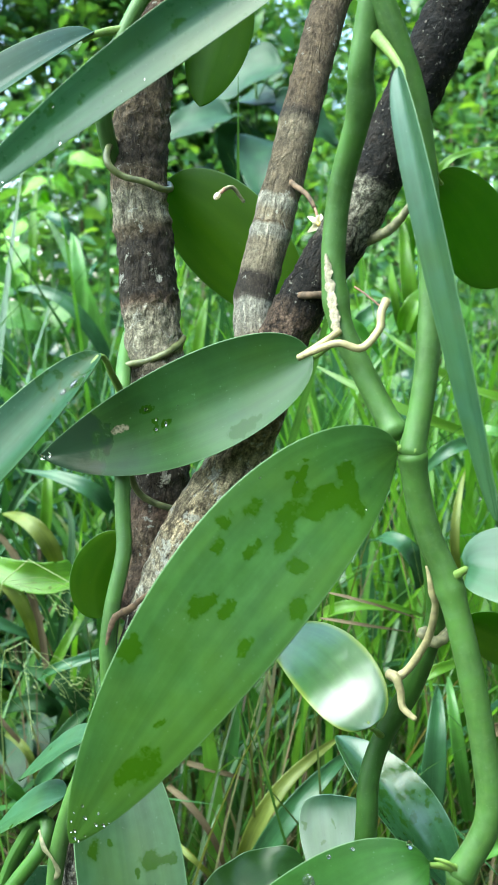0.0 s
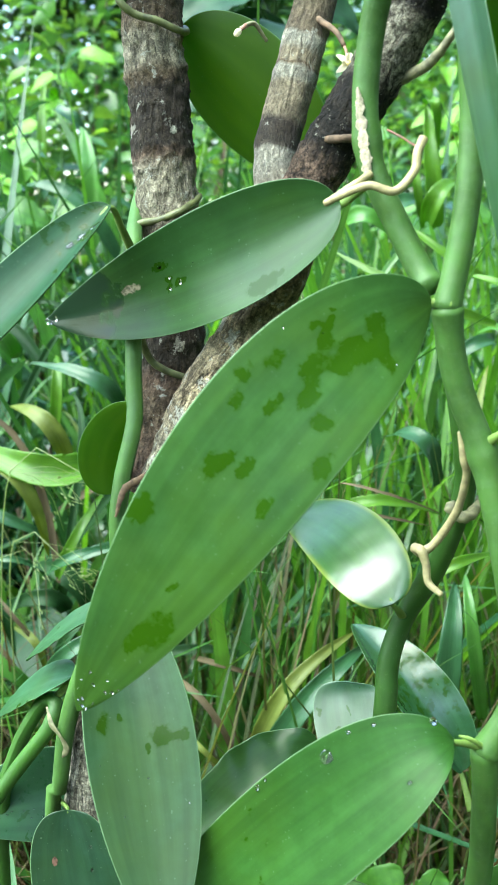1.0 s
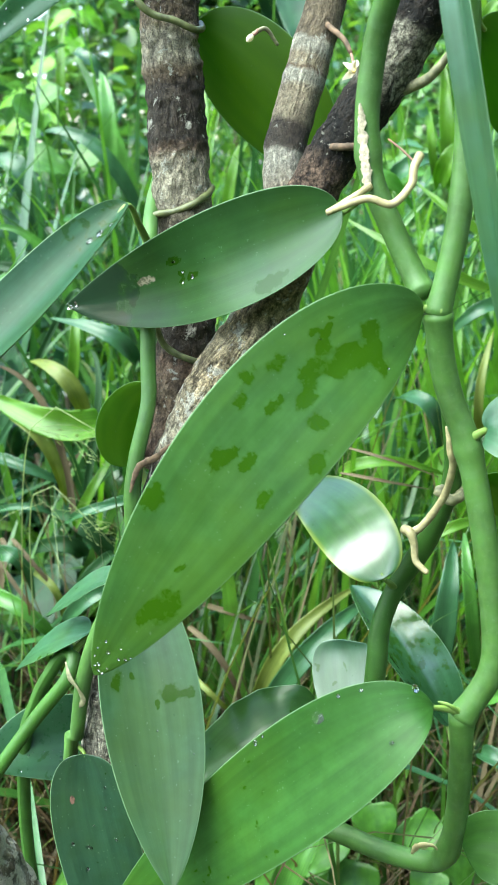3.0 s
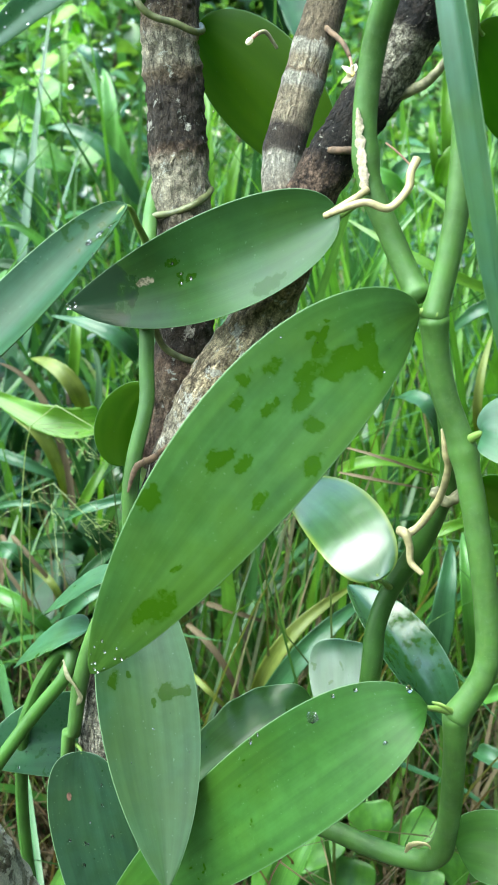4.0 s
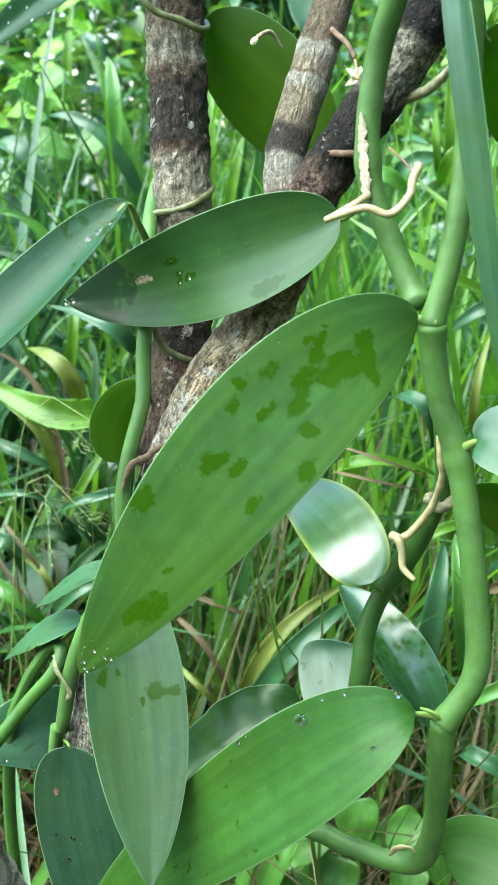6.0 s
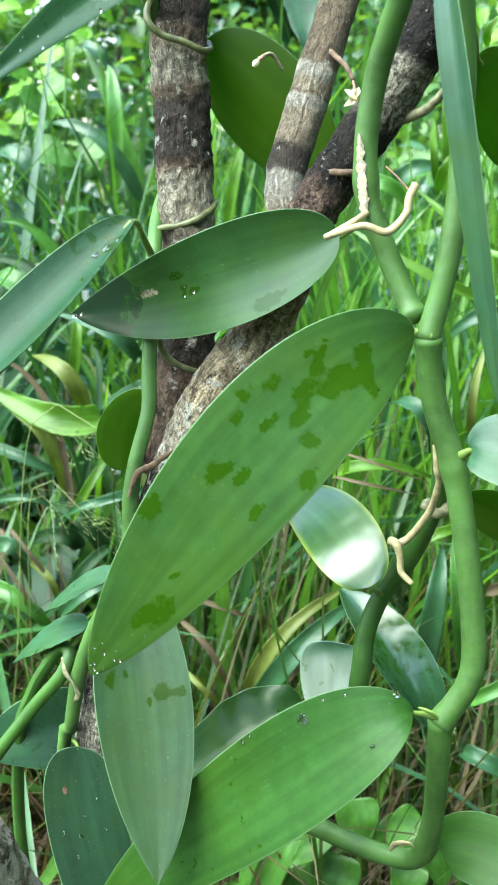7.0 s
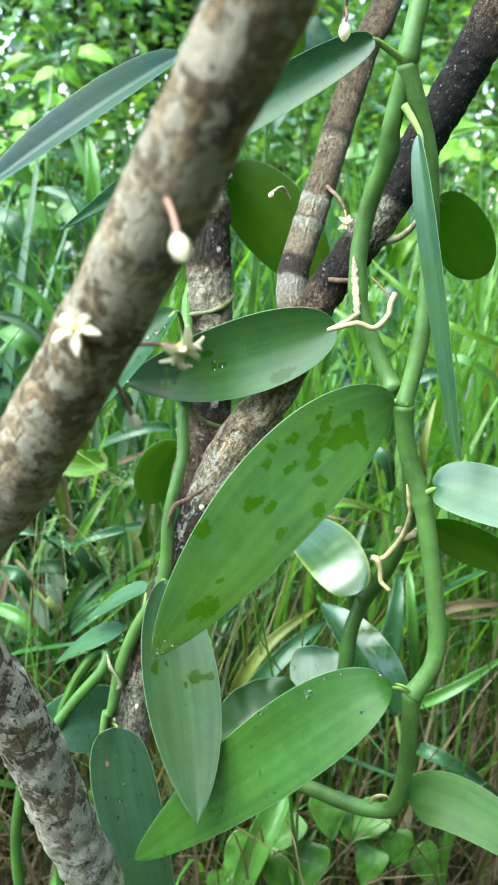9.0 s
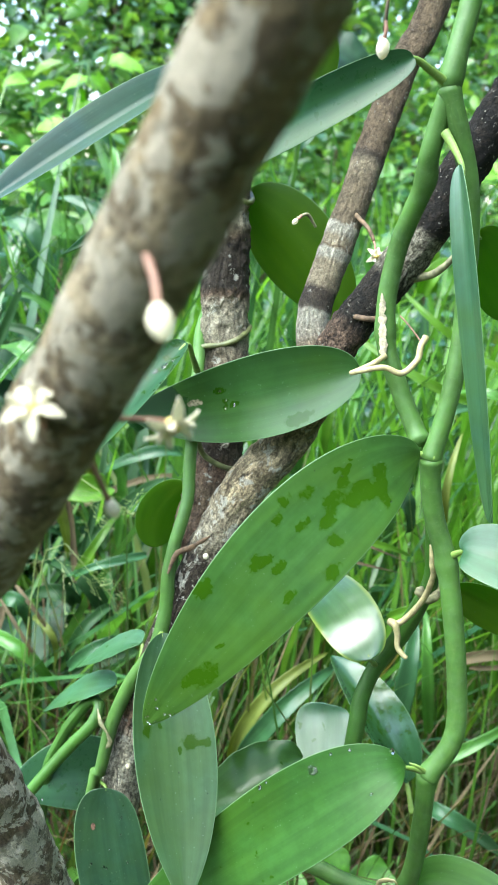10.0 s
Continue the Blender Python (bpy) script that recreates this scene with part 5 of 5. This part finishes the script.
for x, y, h, sp, n, size in ((-0.9, 3.2, 1.5, 0.7, 1500, 0.085), (-1.7, 4.2, 2.0, 1.0, 2000, 0.09), (-0.4, 4.6, 1.5, 0.9, 1800, 0.07), (0.6, 3.9, 1.6, 0.8, 1800, 0.06), (1.5, 4.4, 2.2, 1.1, 2200, 0.08), (0.1, 6.0, 1.7, 1.2, 2200, 0.08), (-2.6, 6.2, 3.2, 1.4, 2600, 0.1), (1.0, 6.4, 2.6, 1.3, 2600, 0.09), (2.6, 6.5, 3.4, 1.5, 2600, 0.1), (-1.2, 7.0, 2.6, 1.3, 2600, 0.09)):
    shrub(x, y, h, sp, n, size, M_SHRUB, "leafy green bush in the undergrowth")
for x, y, h, sp in ((-0.5, 1.9, 0.95, 0.34), (-0.75, 2.2, 1.05, 0.4), (-0.33, 1.45, 0.62, 0.26), (0.28, 1.9, 0.85, 0.3)):
    shrub(x, y, h, sp, 900, 0.045, M_HERB, "low wet bush with small glossy leaves")
# unseen bushes, added to keep sky light off the right-hand sides
for x, y, h, sp in ((2.3, 0.4, 3.6, 1.3), (2.5, -1.9, 3.8, 1.4), (2.9, 2.4, 4.0, 1.4)):
    shrub(x, y, h, sp, 4200, 0.13, M_SHRUB, "unseen tall bush that blocks light from the right")
# trees beside and behind the eye are unseen, added to block low sky
for x, y, h, sp in ((-4.5, 9.5, 6.5, 3.2), (-1.5, 11.5, 5.0, 2.6), (1.8, 10.5, 6.0, 3.0), (4.8, 9.0, 6.5, 3.0), (0.2, 14.0, 5.0, 3.0), (-7.5, 5.0, 7.0, 3.2), (4.6, 3.6, 8.0, 3.0), (4.3, -0.6, 8.5, 3.0), (4.6, -4.6, 8.0, 3.2), (-9.0, -7.0, 6.0, 3.2), (-2.5, -9.5, 4.6, 3.2), (2.5, -8.5, 5.0, 3.2), (-3.2, -4.8, 2.6, 2.0), (0.4, -5.2, 2.8, 2.2), (3.0, -6.2, 4.5, 2.6)):
    shrub(x, y, h, sp, 11000 if y > 8 else 6500, 0.17 if y > 8 else 0.3, M_SHRUB, "broad dense green tree, a backdrop or an added sky blocker", "tree")


# ---- weeds ----


def weed(origin, label, leaves, mat, thickness=0.003):
    """A small plant: a stem from the ground with broad leaves on short stalks: (base, length, heading, drop, width share)."""
    ob = thing("weed", (origin[0], origin[1], 0.0), label, "weed", "weeds")
    top = max(l[0][2] for l in leaves)
    lo = np.array((origin[0], origin[1], 0.0))
    hi = np.array((sum(l[0][0] for l in leaves) / len(leaves), sum(l[0][1] for l in leaves) / len(leaves) + 0.02, top))
    part("stem", tube([tuple(lo), tuple(lo * 0.5 + hi * 0.5 + np.array((0.01, 0.01, 0))), tuple(hi)], taper(thickness, thickness * 0.5), M_STEM, 16, 8), ob)
    for b, ln, heading, drop, share in leaves:
        d = np.array((math.cos(heading), math.sin(heading) * 0.6, -drop))
        d /= np.linalg.norm(d)
        b = np.array(b)
        tipp = b + d * ln
        data, _ = leaf_shape(b, (b + tipp) / 2 + np.array((0, -0.05 * ln, 0.08 * ln)), tipp, (0.15 * math.cos(heading), -0.7, 0.7), ln * share, mat, 0.15, 0.3, 0.85, 0.0005, nu=8, nv=14, wave=0.1, seed=ln * 90)
        lf = part("leaf", data, ob)
        k = float(np.clip((b[2] - 0.0) / max(top, 1e-3), 0, 1))
        at_stem = lo + (hi - lo) * k * 0.96
        part("petiole", tube([tuple(at_stem), tuple((at_stem + b) / 2 + np.array((0, 0, 0.008))), tuple(b)], 0.0012, M_STEM, 8, 6), lf)


M_HEART = foliage_material("heart_leaf", [(0.06, 0.185, 0.022), (0.09, 0.24, 0.028)], 0.4, 0.35, 0.5, (5, 4, 1))
M_LOBED = foliage_material("lobed_leaf", [(0.16, 0.36, 0.03), (0.22, 0.42, 0.04)], 0.4, 0.45, 0.5, (5, 4, 1))
# blue-green leaf colour darkened to carry the shade among the grass
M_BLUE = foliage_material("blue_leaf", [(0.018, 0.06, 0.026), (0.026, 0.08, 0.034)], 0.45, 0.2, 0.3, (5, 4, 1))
weed((0.12, 0.86), "low climber with heart-shaped bright green leaves", [((0.1, 0.8, 0.385), 0.05, -1.3, 1.2, 0.85), ((0.125, 0.8, 0.36), 0.05, -0.4, 1.0, 0.8), ((0.07, 0.79, 0.365), 0.055, -2.4, 1.0, 0.85), ((0.09, 0.79, 0.33), 0.06, -1.8, 1.3, 0.8)], M_HEART)
weed((0.17, 0.87), "low climber with heart-shaped bright green leaves", [((0.165, 0.8, 0.37), 0.05, -2.6, 0.8, 0.8), ((0.18, 0.8, 0.345), 0.045, -1.2, 1.6, 0.8), ((0.16, 0.79, 0.33), 0.045, -2.0, 1.2, 0.8), ((0.21, 0.82, 0.31), 0.05, -0.5, 1.2, 0.8)], M_HEART)
weed((0.03, 0.85), "low climber with heart-shaped bright green leaves", [((0.03, 0.8, 0.32), 0.055, -2.4, 1.0, 0.85), ((0.05, 0.8, 0.3), 0.05, -0.8, 1.2, 0.8), ((0.0, 0.8, 0.28), 0.05, -1.6, 1.2, 0.8)], M_HEART)
wr = random.Random(8)
for cx, cy, cz, n, mat, label, sz in ((-0.66, 2.4, 1.04, 13, M_LOBED, "yellow-green broad-leaved weed in the grass", 0.1), (-0.6, 2.7, 1.24, 10, M_LOBED, "yellow-green broad-leaved weed in the grass", 0.09), (-0.34, 1.25, 0.4, 9, M_BLUE, "blue-green broad-leaved weed, coloured dark for shade", 0.09), (-0.5, 1.5, 0.75, 10, M_BLUE, "blue-green broad-leaved weed, coloured dark for shade", 0.11), (-0.48, 1.9, 0.95, 9, M_HEART, "leafy green weed among the grass", 0.1), (0.0, 1.75, 1.3, 6, M_BLUE, "large-leaved wet weed behind the stems", 0.17), (0.35, 2.3, 0.95, 12, M_HEART, "leafy green weed among the grass", 0.09), (0.5, 2.8, 1.2, 14, M_LOBED, "yellow-green broad-leaved weed in the grass", 0.09)):
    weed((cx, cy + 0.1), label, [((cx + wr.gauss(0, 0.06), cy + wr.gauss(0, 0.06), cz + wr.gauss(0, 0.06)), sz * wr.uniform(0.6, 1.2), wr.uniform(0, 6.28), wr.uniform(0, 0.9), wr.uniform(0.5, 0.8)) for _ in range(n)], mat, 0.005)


# ---- fine seed heads over the grass ----


def seed_head(foot, neck, tip, spread, n, seed):
    """A grass culm that ends in a loose panicle of hair-thin branches."""
    r = random.Random(seed)
    ob = thing("seed_head", foot, "airy grass seed head on a thin stalk", "grass", "seed heads")
    part("stalk", tube([foot, tuple((np.array(foot) + np.array(neck)) / 2 + np.array((0.02, 0, 0.02))), neck, tip], taper(0.0012, 0.0004), M_SEED, 26, 6), ob)
    a, b = np.array(neck), np.array(tip)
    axis = (b - a) / np.linalg.norm(b - a)
    verts, faces, uvs = [], [], []
    for k in range(n):
        s = k / n
        p = a + (b - a) * s
        d = axis * 0.9 + np.array((r.gauss(0, 1), r.gauss(0, 0.6), r.gauss(0, 1))) * 0.55
        d /= np.linalg.norm(d)
        ln = spread * (1.1 - 0.7 * s) * r.uniform(0.6, 1.2)
        q = p + d * ln * 0.6 + np.array((0, 0, 0.004))
        e = p + d * ln - np.array((0, 0, ln * 0.12))
        v, f, _, t = tube([tuple(p), tuple(q), tuple(e)], 0.0002, M_SEED, 6, 4)
        o = len(verts)
        verts += list(v)
        uvs += list(t)
        faces += [tuple(i + o for i in face) for face in f]
        for _ in range(4):
            w = p + (e - p) * r.uniform(0.4, 1.0) + np.array((r.gauss(0, 0.0015), 0, r.gauss(0, 0.0015)))
            v, f, _, t = tube([tuple(w), tuple(w + d * 0.003)], 0.0005, M_SEED, 3, 4)
            o = len(verts)
            verts += list(v)
            uvs += list(t)
            faces += [tuple(i + o for i in face) for face in f]
    tagged(part("panicle", (verts, faces, M_SEED, uvs), ob), kind="stuff")


seed_head((-0.33, 0.95, 0.0), (-0.22, 0.86, 0.71), (-0.135, 0.85, 0.7), 0.06, 14, 1)
seed_head((-0.3, 0.98, 0.0), (-0.225, 0.88, 0.64), (-0.15, 0.87, 0.6), 0.06, 13, 2)
seed_head((0.28, 0.95, 0.0), (0.2, 0.9, 0.46), (0.14, 0.88, 0.44), 0.05, 12, 4)
stuff("light_grass", *blades(stems(46, (-0.38, -0.1), (1.35, 1.95), (0.85, 1.2), (0.008, 0.022), 0.14, 0.4), 9), M_FRESH, "light green grass blades standing in the clearing", "grass")
